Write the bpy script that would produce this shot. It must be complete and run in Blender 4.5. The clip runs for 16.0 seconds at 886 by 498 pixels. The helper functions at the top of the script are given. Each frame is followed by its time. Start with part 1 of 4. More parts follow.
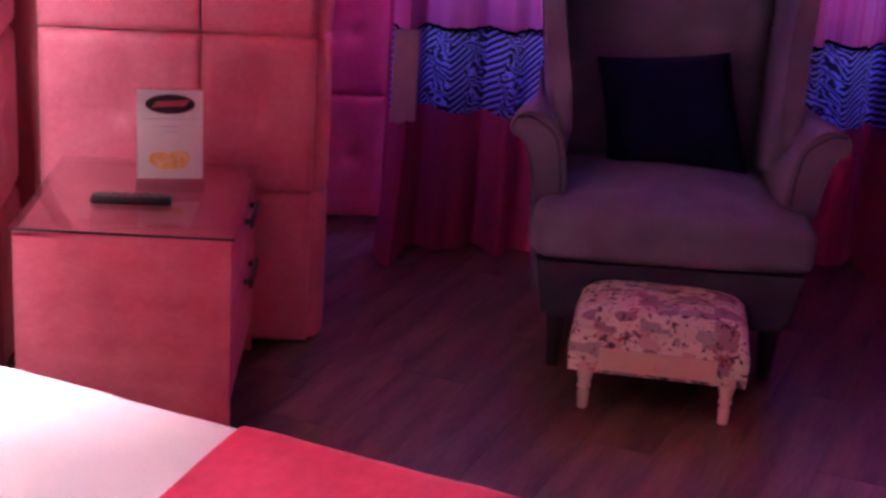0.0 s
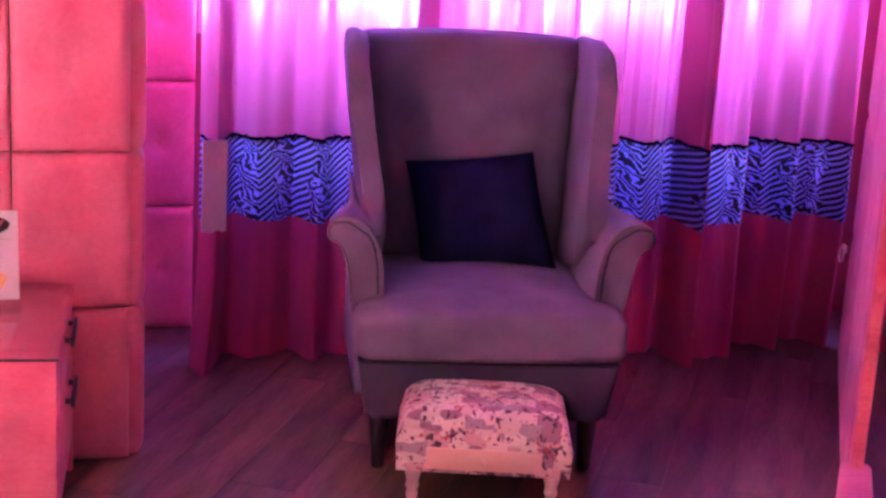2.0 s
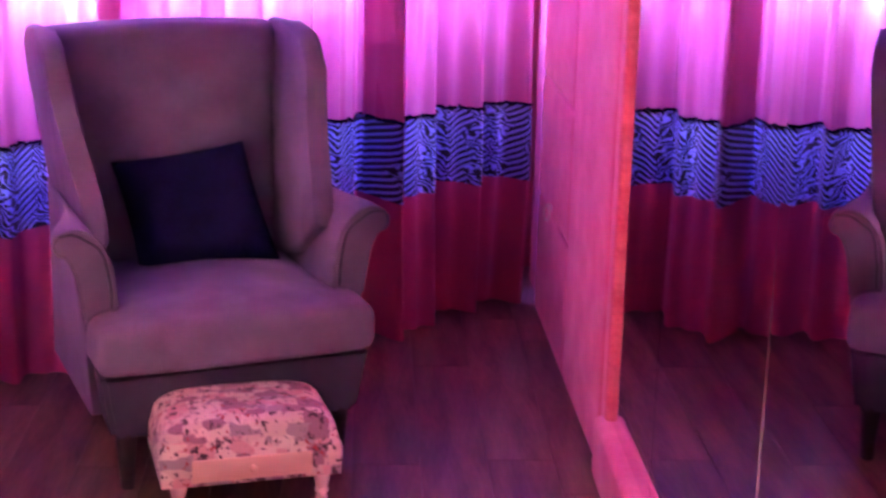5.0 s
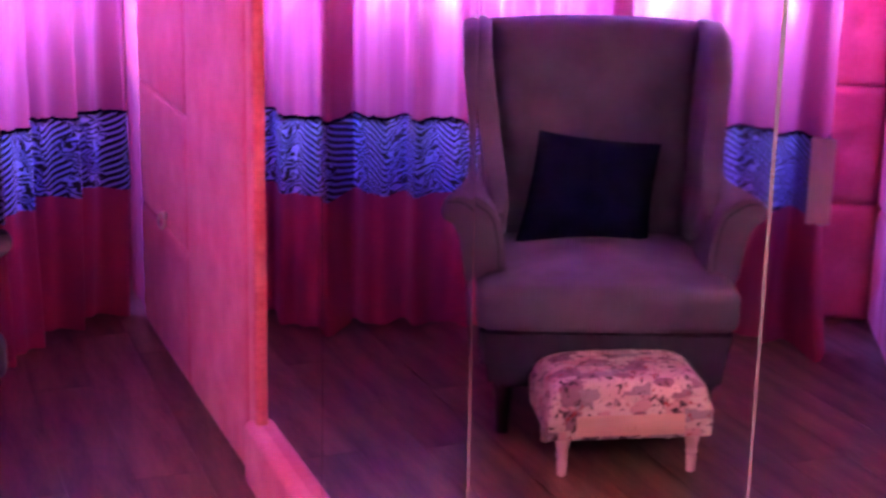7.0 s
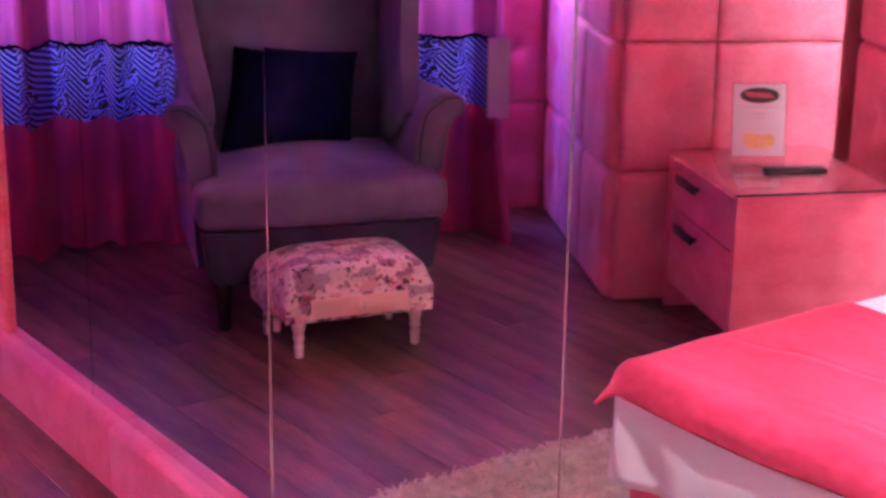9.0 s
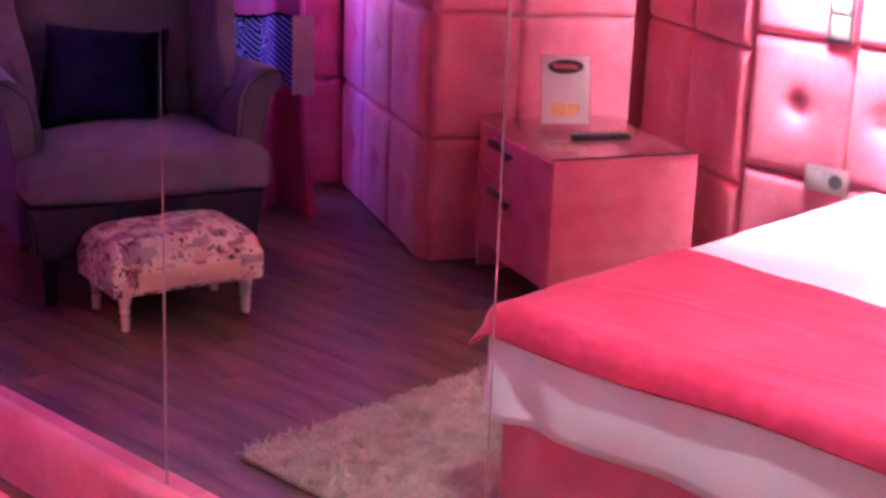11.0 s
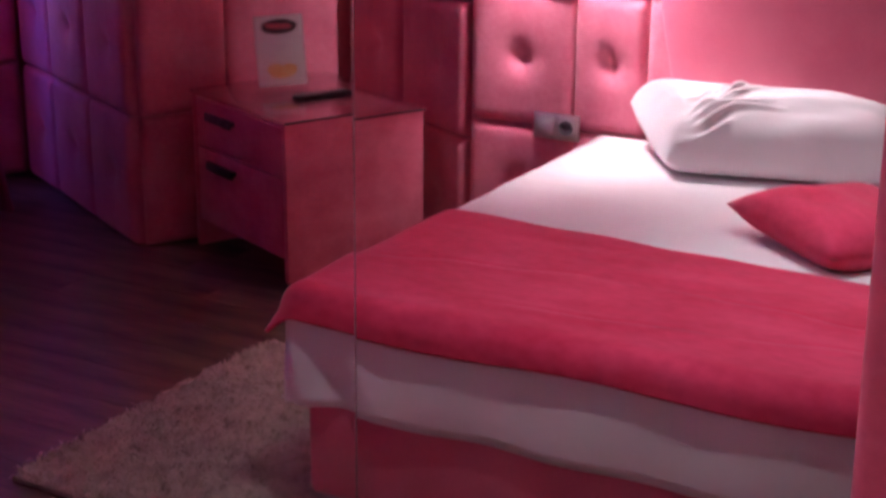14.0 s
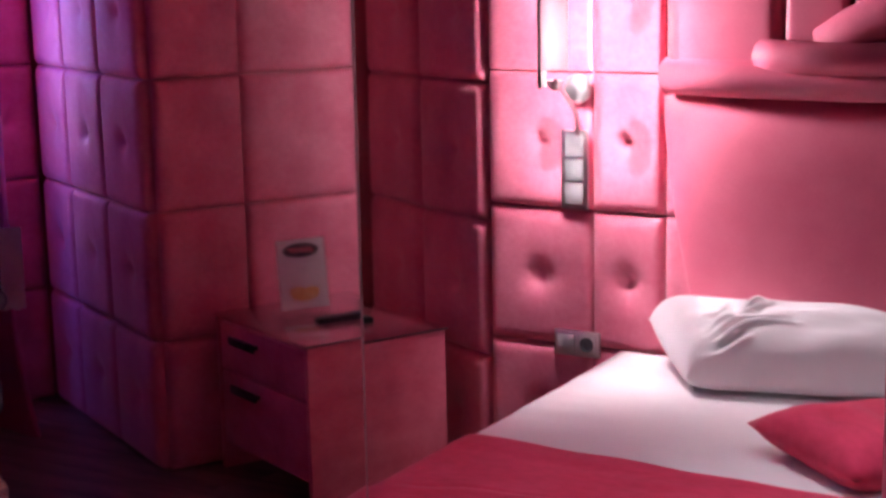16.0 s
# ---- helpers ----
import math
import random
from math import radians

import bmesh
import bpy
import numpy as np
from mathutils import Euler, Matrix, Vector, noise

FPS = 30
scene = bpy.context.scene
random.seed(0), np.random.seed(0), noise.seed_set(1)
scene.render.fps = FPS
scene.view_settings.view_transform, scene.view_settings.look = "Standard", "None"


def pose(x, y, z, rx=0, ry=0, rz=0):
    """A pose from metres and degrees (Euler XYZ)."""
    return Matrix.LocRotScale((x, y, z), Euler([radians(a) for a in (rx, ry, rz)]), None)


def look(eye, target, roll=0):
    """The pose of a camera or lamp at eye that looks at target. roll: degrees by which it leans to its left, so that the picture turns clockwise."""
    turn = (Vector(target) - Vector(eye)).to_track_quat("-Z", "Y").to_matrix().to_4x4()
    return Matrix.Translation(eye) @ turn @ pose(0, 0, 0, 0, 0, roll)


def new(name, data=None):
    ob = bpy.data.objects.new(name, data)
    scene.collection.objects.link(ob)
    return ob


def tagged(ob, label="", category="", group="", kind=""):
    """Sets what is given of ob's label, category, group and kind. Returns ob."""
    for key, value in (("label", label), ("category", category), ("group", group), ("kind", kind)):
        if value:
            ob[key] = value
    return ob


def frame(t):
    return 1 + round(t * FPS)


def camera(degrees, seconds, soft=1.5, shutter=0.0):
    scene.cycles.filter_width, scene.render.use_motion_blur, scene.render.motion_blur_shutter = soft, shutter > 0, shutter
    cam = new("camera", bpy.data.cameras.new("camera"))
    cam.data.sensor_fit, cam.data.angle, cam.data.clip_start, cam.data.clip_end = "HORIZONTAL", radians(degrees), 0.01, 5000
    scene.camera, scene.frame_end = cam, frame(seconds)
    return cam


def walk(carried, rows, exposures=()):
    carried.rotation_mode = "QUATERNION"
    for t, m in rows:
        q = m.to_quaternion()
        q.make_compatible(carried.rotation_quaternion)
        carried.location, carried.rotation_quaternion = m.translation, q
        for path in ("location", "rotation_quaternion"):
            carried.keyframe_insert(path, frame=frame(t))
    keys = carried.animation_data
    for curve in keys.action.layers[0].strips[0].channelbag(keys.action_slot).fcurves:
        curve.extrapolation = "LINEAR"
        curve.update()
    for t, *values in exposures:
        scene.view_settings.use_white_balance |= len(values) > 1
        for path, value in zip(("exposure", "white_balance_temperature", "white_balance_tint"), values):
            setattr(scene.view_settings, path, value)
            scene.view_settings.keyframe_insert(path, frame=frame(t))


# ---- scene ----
cam = camera(31.146, 16.0, soft=2.7, shutter=0.4)
ROWS = [
    (0.0, look((-0.1253, -3.7700, 1.7783), (-0.8084, -2.0093, 1.1201), 3.71)),
    (0.5, look((-0.1609, -3.7974, 1.7756), (-0.7468, -1.9945, 1.1383), 3.36)),
    (1.0, look((-0.1853, -3.8164, 1.7826), (-0.7148, -1.9869, 1.1723), 3.04)),
    (1.5, look((-0.1868, -3.8253, 1.8052), (-0.6575, -1.9675, 1.2332), 2.72)),
    (2.0, look((-0.2008, -3.8464, 1.8059), (-0.6465, -1.9687, 1.2810), 3.31)),
    (2.5, look((-0.2306, -3.8316, 1.7992), (-0.6646, -1.9401, 1.3158), 3.16)),
    (3.0, look((-0.3111, -3.7920, 1.8028), (-0.6910, -1.8713, 1.3948), 2.32)),
    (3.2, look((-0.3508, -3.7722, 1.8195), (-0.7004, -1.8424, 1.4272), 2.34)),
    (5.3, look((-0.7210, -3.7640, 1.8069), (-0.5557, -1.8533, 1.2395), 2.03)),
    (5.5, look((-0.7260, -3.7550, 1.7964), (-0.5257, -1.8500, 1.2209), 2.41)),
    (6.0, look((-0.7715, -3.7359, 1.7710), (-0.4570, -1.8386, 1.2221), 0.98)),
    (6.5, look((-0.8730, -3.6561, 1.7869), (-0.3462, -1.8150, 1.2098), 1.28)),
    (7.0, look((-0.9874, -3.6835, 1.8152), (-0.3084, -1.8795, 1.2821), 1.27)),
    (7.5, look((-1.1287, -3.6582, 1.7180), (-0.2605, -1.9276, 1.2169), 1.74)),
    (8.0, look((-1.2525, -3.7119, 1.7067), (-0.2293, -2.0762, 1.1799), 0.91)),
    (8.5, look((-1.3171, -3.7787, 1.6970), (-0.2534, -2.1673, 1.1758), 0.24)),
    (9.0, look((-1.4372, -3.8743, 1.6821), (-0.3380, -2.3004, 1.1213), 0.90)),
    (9.2, look((-1.5014, -3.8980, 1.6848), (-0.3631, -2.3453, 1.1432), 1.41)),
    (11.3, look((-1.8291, -3.7745, 1.6179), (-0.4366, -2.4638, 1.0320), 1.86)),
    (11.5, look((-1.7864, -3.7560, 1.6159), (-0.3831, -2.4694, 1.0031), 1.51)),
    (12.0, look((-1.7638, -3.6955, 1.6032), (-0.2833, -2.5070, 0.9742), 0.81)),
    (12.5, look((-1.8243, -3.5864, 1.6051), (-0.2912, -2.4907, 0.9348), -0.40)),
    (13.0, look((-1.8864, -3.4924, 1.6095), (-0.3175, -2.4484, 0.9394), -1.67)),
    (13.5, look((-1.9388, -3.4483, 1.6115), (-0.3142, -2.4780, 0.9643), -0.94)),
    (14.0, look((-1.9455, -3.4248, 1.6203), (-0.2945, -2.4650, 1.0262), 0.54)),
    (14.5, look((-1.9459, -3.4170, 1.6461), (-0.2674, -2.4468, 1.1547), 0.22)),
    (15.0, look((-1.9492, -3.4202, 1.6404), (-0.2617, -2.4386, 1.2059), -0.14)),
    (15.5, look((-1.9368, -3.4297, 1.6788), (-0.2510, -2.4313, 1.2775), -0.61)),
    (16.0, look((-1.9303, -3.4594, 1.6942), (-0.2498, -2.4344, 1.3401), -1.13)),
]
EXPOSURES = [(0.0, 0.85), (0.5, 1.3), (1.0, 1.9), (1.5, 2.35), (3.0, 2.4), (5.5, 2.3), (7.0, 2.2), (9.0, 2.1), (11.5, 1.75), (12.5, 1.35), (13.5, 0.4), (14.5, -0.15), (15.0, -0.2), (16.0, -0.3)]
PLANK_TURN = radians(90)
walk(cam, ROWS, EXPOSURES)

# ---- light ----
C_, S_ = math.cos(radians(27.6)), math.sin(radians(27.6))   # the window alcove is turned against the mirror wall


def UW(u, w, z=0.0):
    """A place in the alcove's own axes: u along the window wall, w towards the window."""
    return Vector((u * C_ - w * S_, u * S_ + w * C_, z))


world = bpy.data.worlds.new("world")
scene.world = world
world.use_nodes = True
wn = world.node_tree.nodes
sky = wn.new("ShaderNodeTexSky")
sky.sky_type, sky.sun_disc = "NISHITA", False
sky.sun_elevation, sky.sun_rotation = radians(35), radians(160)
world.node_tree.links.new(sky.outputs[0], wn["Background"].inputs[0])
wn["Background"].inputs[1].default_value = 0.05


def lamp(name, kind, m, power, colour, **kw):
    data = bpy.data.lights.new(name, kind)
    data.energy, data.color = power, colour
    for k, val in kw.items():
        if k == "size":
            data.size = val
        elif k == "size_y":
            data.shape, data.size_y = "RECTANGLE", val
        elif k == "disk":
            data.shape, data.size = "DISK", val
        elif k == "radius":
            data.shadow_soft_size = val
        elif k == "spread":
            data.spread = val
    ob = new(name, data)
    ob.matrix_world = m
    return ob


WIN_POWER, SCONCE_POWER = 108.0, 118.0
lamp("window_light", "AREA", look(UW(-0.315, 2.155, 1.72), UW(-0.315, 0, 1.72)), WIN_POWER, (0.17, 0.13, 1.0), size=2.23, size_y=1.04, spread=radians(172))
# assumed spots on the unseen ceiling, added to brighten bed and room
SPOTS = [(-1.35, -2.55, 2.4, 64), (-0.33, -2.25, 2.3, 70), (-1.4, -3.55, 1.0, 126), (-0.7, -4.2, 1.7, 126)]
for sx, sy, watt, wide in SPOTS:
    lamp("added_spot_light", "AREA", look((sx, sy, 2.46), (sx, sy + 0.01, 0)), watt, (0.94, 0.93, 1.0), disk=0.09, spread=radians(wide))
lamp("sconce_light", "POINT", pose(-2.202, -1.333, 1.475), SCONCE_POWER, (1.0, 0.90, 0.94), radius=0.032)


# ---- materials ----
def material(name, rough=0.6, metal=0.0, sheen=0.0, **kw):
    m = bpy.data.materials.new(name)
    m.use_nodes = True
    b = m.node_tree.nodes["Principled BSDF"]
    b.inputs["Roughness"].default_value, b.inputs["Metallic"].default_value = rough, metal
    b.inputs["Sheen Weight"].default_value = sheen
    if "spec" in kw:
        b.inputs["Specular IOR Level"].default_value = kw["spec"]
    return m, m.node_tree.nodes, m.node_tree.links, b


def mixed(name, a, b, scale, rough=0.6, metal=0.0, sheen=0.0, bump=0.0, fine=60.0, detail=6.0, vary=0.0, lo=0.35, hi=0.65, stretch=(1, 1, 1), spec=0.5, nap=0.0):
    """Two tones by a coarse and a fine noise, with fine relief; vary: tone from piece to piece; nap: gloss that follows the strokes."""
    m, n, l, p = material(name, rough, metal, sheen, spec=spec)
    p.inputs["Sheen Tint"].default_value = (*[0.5 + 0.5 * q for q in b], 1)
    co = n.new("ShaderNodeTexCoord")
    mp = n.new("ShaderNodeMapping")
    mp.inputs["Scale"].default_value = stretch
    l.new(co.outputs["Object"], mp.inputs[0])
    n1 = n.new("ShaderNodeTexNoise")
    n1.inputs["Scale"].default_value, n1.inputs["Detail"].default_value = scale, detail
    n2 = n.new("ShaderNodeTexNoise")
    n2.inputs["Scale"].default_value, n2.inputs["Detail"].default_value = fine, 3.0
    l.new(mp.outputs[0], n1.inputs[0])
    l.new(mp.outputs[0], n2.inputs[0])
    add = n.new("ShaderNodeMath")
    add.operation = "MULTIPLY_ADD"
    add.inputs[1].default_value = 0.35
    l.new(n2.outputs[0], add.inputs[0])
    l.new(n1.outputs[0], add.inputs[2])
    r = n.new("ShaderNodeMapRange")
    r.inputs[1].default_value, r.inputs[2].default_value = lo + 0.17, hi + 0.17
    l.new(add.outputs[0], r.inputs[0])
    mix = n.new("ShaderNodeMix")
    mix.data_type = "RGBA"
    mix.inputs[6].default_value, mix.inputs[7].default_value = (*a, 1), (*b, 1)
    l.new(r.outputs[0], mix.inputs[0])
    last = mix.outputs[2]
    if vary:
        info = n.new("ShaderNodeObjectInfo")
        hsv = n.new("ShaderNodeHueSaturation")
        vr = n.new("ShaderNodeMapRange")
        vr.inputs[3].default_value, vr.inputs[4].default_value = 1 - vary, 1 + vary
        l.new(info.outputs["Random"], vr.inputs[0])
        l.new(vr.outputs[0], hsv.inputs["Value"])
        l.new(last, hsv.inputs["Color"])
        last = hsv.outputs[0]
    l.new(last, p.inputs["Base Color"])
    if nap:
        nr = n.new("ShaderNodeMapRange")
        nr.inputs[1].default_value, nr.inputs[2].default_value = lo + 0.12, hi + 0.22
        nr.inputs[3].default_value, nr.inputs[4].default_value = min(1.0, rough + nap), max(0.2, rough - nap)
        l.new(add.outputs[0], nr.inputs[0])
        l.new(nr.outputs[0], p.inputs["Roughness"])
    if bump:
        bm_ = n.new("ShaderNodeBump")
        bm_.inputs["Strength"].default_value, bm_.inputs["Distance"].default_value = bump, 0.004
        l.new(add.outputs[0], bm_.inputs["Height"])
        l.new(bm_.outputs[0], p.inputs["Normal"])
    return m


SUEDE = mixed("pink_suede", (0.655, 0.132, 0.224), (0.785, 0.222, 0.322), 8.0, 0.58, sheen=0.5, spec=0.45, bump=0.20, fine=55, detail=7, vary=0.05, lo=0.30, hi=0.70, nap=0.16)
# the frame's pink suede, with the warm light on its edge painted in
LIT_EDGE_SUEDE = mixed("warm_lit_suede_edge", (0.66, 0.12, 0.18), (0.84, 0.26, 0.29), 14.0, 0.7, sheen=0.3, bump=0.2, fine=90)
NIGHT = mixed("pink_suede_cabinet", (0.62, 0.100, 0.175), (0.75, 0.175, 0.260), 8.0, 0.5, sheen=0.25, spec=0.5, bump=0.16, fine=55, detail=7, stretch=(1, 1, 1.6), nap=0.12, lo=0.30, hi=0.70)
LEATHER = mixed("pink_leatherette", (0.62, 0.125, 0.21), (0.68, 0.165, 0.25), 5.0, 0.42, bump=0.08, fine=160)
PLASTER = mixed("pink_plaster", (0.36, 0.075, 0.11), (0.43, 0.10, 0.14), 3.0, 0.8, bump=0.1)
CEILING = mixed("ceiling_paint", (0.20, 0.13, 0.15), (0.25, 0.17, 0.19), 2.0, 0.8, bump=0.05)
GREYCLOTH = mixed("grey_chair_cloth", (0.102, 0.094, 0.140), (0.150, 0.136, 0.200), 6.0, 0.85, sheen=0.2, spec=0.12, bump=0.35, fine=300, detail=3)
# chair cloth again, with the shade below the seat painted in
SKIRT = mixed("grey_chair_cloth_shaded", (0.042, 0.042, 0.066), (0.060, 0.059, 0.088), 6.0, 0.85, sheen=0.1, spec=0.12, bump=0.35, fine=300, detail=3)
NAVY = mixed("navy_velvet", (0.003, 0.0035, 0.022), (0.006, 0.007, 0.040), 10.0, 0.85, sheen=0.0, spec=0.06, bump=0.2, fine=120)
SHEET = mixed("white_cotton", (0.78, 0.74, 0.76), (0.84, 0.81, 0.82), 4.0, 0.8, sheen=0.1, bump=0.12, fine=250)
RED = mixed("red_fleece", (0.56, 0.022, 0.075), (0.76, 0.062, 0.150), 5.0, 0.85, sheen=0.45, spec=0.1, bump=0.16, fine=40, lo=0.28, hi=0.70, stretch=(1.2, 0.7, 1))
BLACKWOOD = mixed("black_wood", (0.012, 0.011, 0.012), (0.025, 0.022, 0.024), 8.0, 0.4)
BLACKPLASTIC = mixed("black_plastic", (0.012, 0.012, 0.016), (0.02, 0.02, 0.026), 20.0, 0.35, bump=0.05)
GREYRUBBER = mixed("grey_rubber", (0.10, 0.10, 0.12), (0.14, 0.14, 0.16), 20.0, 0.6)
CREAMWOOD = mixed("cream_painted_wood", (0.66, 0.59, 0.49), (0.78, 0.73, 0.63), 12.0, 0.5, bump=0.15, stretch=(1, 1, 0.3))
DRAWERWOOD = mixed("pale_drawer_wood", (0.74, 0.60, 0.43), (0.82, 0.71, 0.54), 10.0, 0.5, bump=0.15, stretch=(0.25, 1, 1))
METAL = mixed("brushed_steel", (0.62, 0.60, 0.60), (0.72, 0.70, 0.70), 30.0, 0.28, metal=1.0, stretch=(1, 1, 0.1))
DARKMETAL = mixed("dark_handle_metal", (0.10, 0.08, 0.09), (0.17, 0.14, 0.15), 30.0, 0.35, metal=0.8)
SILVERPLASTIC = mixed("silver_plastic", (0.55, 0.55, 0.56), (0.63, 0.63, 0.64), 10.0, 0.35, metal=0.3)
RUGWOOL = mixed("beige_wool", (0.46, 0.37, 0.30), (0.70, 0.59, 0.49), 22.0, 0.95, sheen=0.3, fine=200)
CARDWHITE = mixed("white_card", (0.80, 0.78, 0.78), (0.84, 0.82, 0.82), 6.0, 0.35)
CARDBLACK = mixed("black_print", (0.02, 0.015, 0.02), (0.03, 0.02, 0.03), 6.0, 0.4)
CARDRED = mixed("red_print", (0.55, 0.10, 0.13), (0.62, 0.14, 0.16), 6.0, 0.4)
CARDGREY = mixed("grey_print", (0.40, 0.38, 0.40), (0.46, 0.44, 0.46), 6.0, 0.4)
CARDFOOD = mixed("golden_food_print", (0.86, 0.45, 0.10), (0.92, 0.74, 0.36), 60.0, 0.4, fine=150)
TAG = mixed("cream_hem_cloth", (0.76, 0.68, 0.66), (0.84, 0.77, 0.74), 20.0, 0.85, bump=0.2)
ROPE = mixed("cream_cord", (0.66, 0.55, 0.42), (0.80, 0.70, 0.56), 60.0, 0.7, bump=0.3)
FRAMEWHITE = mixed("white_window_frame", (0.74, 0.74, 0.74), (0.80, 0.80, 0.80), 4.0, 0.4)
JOINT = mixed("mirror_edge_chrome", (0.80, 0.70, 0.74), (0.88, 0.78, 0.82), 20.0, 0.22, metal=0.8)


def glass_material(name, rough=0.0, gloss=1.0):
    """Thin clear plate: see-through, with a gloss that grows at a slant."""
    m, n, l, p = material(name, rough)
    fr, gl, tr, mx = n.new("ShaderNodeLayerWeight"), n.new("ShaderNodeBsdfGlossy"), n.new("ShaderNodeBsdfTransparent"), n.new("ShaderNodeMixShader")
    fr.inputs[0].default_value = 0.5
    pw, sc2 = n.new("ShaderNodeMath"), n.new("ShaderNodeMath")
    pw.operation, sc2.operation = "POWER", "MULTIPLY_ADD"
    pw.inputs[1].default_value, sc2.inputs[1].default_value, sc2.inputs[2].default_value = 2.4, 0.70, 0.05
    l.new(fr.outputs["Facing"], pw.inputs[0])
    l.new(pw.outputs[0], sc2.inputs[0])
    gl.inputs["Roughness"].default_value = rough
    l.new(sc2.outputs[0], mx.inputs[0])
    l.new(tr.outputs[0], mx.inputs[1])
    l.new(gl.outputs[0], mx.inputs[2])
    l.new(mx.outputs[0], n["Material Output"].inputs[0])
    return m


GLASS = glass_material("clear_glass", 0.01)
ACRYLIC = glass_material("clear_acrylic", 0.02)


def mirror_material():
    m, n, l, p = material("mirror_silver", 0.012, 1.0)
    p.inputs["Base Color"].default_value = (0.86, 0.83, 0.86, 1)
    co, nz = n.new("ShaderNodeTexCoord"), n.new("ShaderNodeTexNoise")
    nz.inputs["Scale"].default_value, nz.inputs["Detail"].default_value = 1.6, 5
    r = n.new("ShaderNodeMapRange")
    r.inputs[1].default_value, r.inputs[2].default_value, r.inputs[3].default_value, r.inputs[4].default_value = 0.45, 0.8, 0.008, 0.045
    l.new(co.outputs["Object"], nz.inputs[0])
    l.new(nz.outputs[0], r.inputs[0])
    l.new(r.outputs[0], p.inputs["Roughness"])
    return m


MIRROR = mirror_material()


def lit_material(name, colour, power):
    m, n, l, p = material(name)
    p.inputs["Emission Color"].default_value, p.inputs["Emission Strength"].default_value = (*colour, 1), power
    return m


SKYGLOW = lit_material("daylight_sky", (0.94, 1.0, 0.90), 5.2)
BULB = lit_material("warm_bulb", (1.0, 0.82, 0.74), 8.0)


def cloth_material(name, a, b, through_part, open_part=0.0, glow=None):
    """Curtain cloth: partly lets daylight through."""
    m = mixed(name, a, b, 5.0, 0.8, sheen=0.2, spec=0.2, bump=0.15, fine=300, stretch=(1, 1, 0.25))
    n, l = m.node_tree.nodes, m.node_tree.links
    p = n["Principled BSDF"]
    tr, mx = n.new("ShaderNodeBsdfTranslucent"), n.new("ShaderNodeMixShader")
    src = p.inputs["Base Color"].links[0].from_socket
    if glow:
        tr.inputs[0].default_value = (*glow, 1)
    else:
        l.new(src, tr.inputs[0])
    mx.inputs[0].default_value = through_part
    l.new(p.outputs[0], mx.inputs[1])
    l.new(tr.outputs[0], mx.inputs[2])
    last = mx.outputs[0]
    if open_part:
        see, mx2 = n.new("ShaderNodeBsdfRefraction"), n.new("ShaderNodeMixShader")
        see.inputs["Roughness"].default_value, see.inputs["IOR"].default_value = 0.75, 1.30
        wv, wm, wr = n.new("ShaderNodeTexNoise"), n.new("ShaderNodeMapping"), n.new("ShaderNodeMapRange")
        wm.inputs["Scale"].default_value = (1, 1, 0.04)
        wv.inputs["Scale"].default_value, wv.inputs["Detail"].default_value = 9.0, 3.0
        wr.inputs[1].default_value, wr.inputs[2].default_value, wr.inputs[3].default_value, wr.inputs[4].default_value = 0.40, 0.66, 0.0, open_part
        l.new(n["Texture Coordinate"].outputs["Object"], wm.inputs[0])
        l.new(wm.outputs[0], wv.inputs[0])
        l.new(wv.outputs[0], wr.inputs[0])
        l.new(wr.outputs[0], mx2.inputs[0])
        l.new(last, mx2.inputs[1])
        l.new(see.outputs[0], mx2.inputs[2])
        last = mx2.outputs[0]
    l.new(last, n["Material Output"].inputs[0])
    return m


# for two panes added about the wall lamp to thin and block its light
DIFFUSER = cloth_material("added_diffuser_glass", (0.84, 0.80, 0.80), (0.88, 0.84, 0.84), 0.72, 0.0, (0.66, 0.60, 0.62))
BLOCKER = cloth_material("added_blocker_glass", (0.30, 0.26, 0.26), (0.34, 0.30, 0.30), 0.04)
CURTAIN = cloth_material("pink_curtain_cloth", (0.62, 0.07, 0.24), (0.72, 0.12, 0.30), 0.5, 0.078, (0.225, 0.052, 0.125))
LOWCURTAIN = cloth_material("deep_pink_curtain_cloth", (0.42, 0.050, 0.125), (0.54, 0.080, 0.175), 0.12)


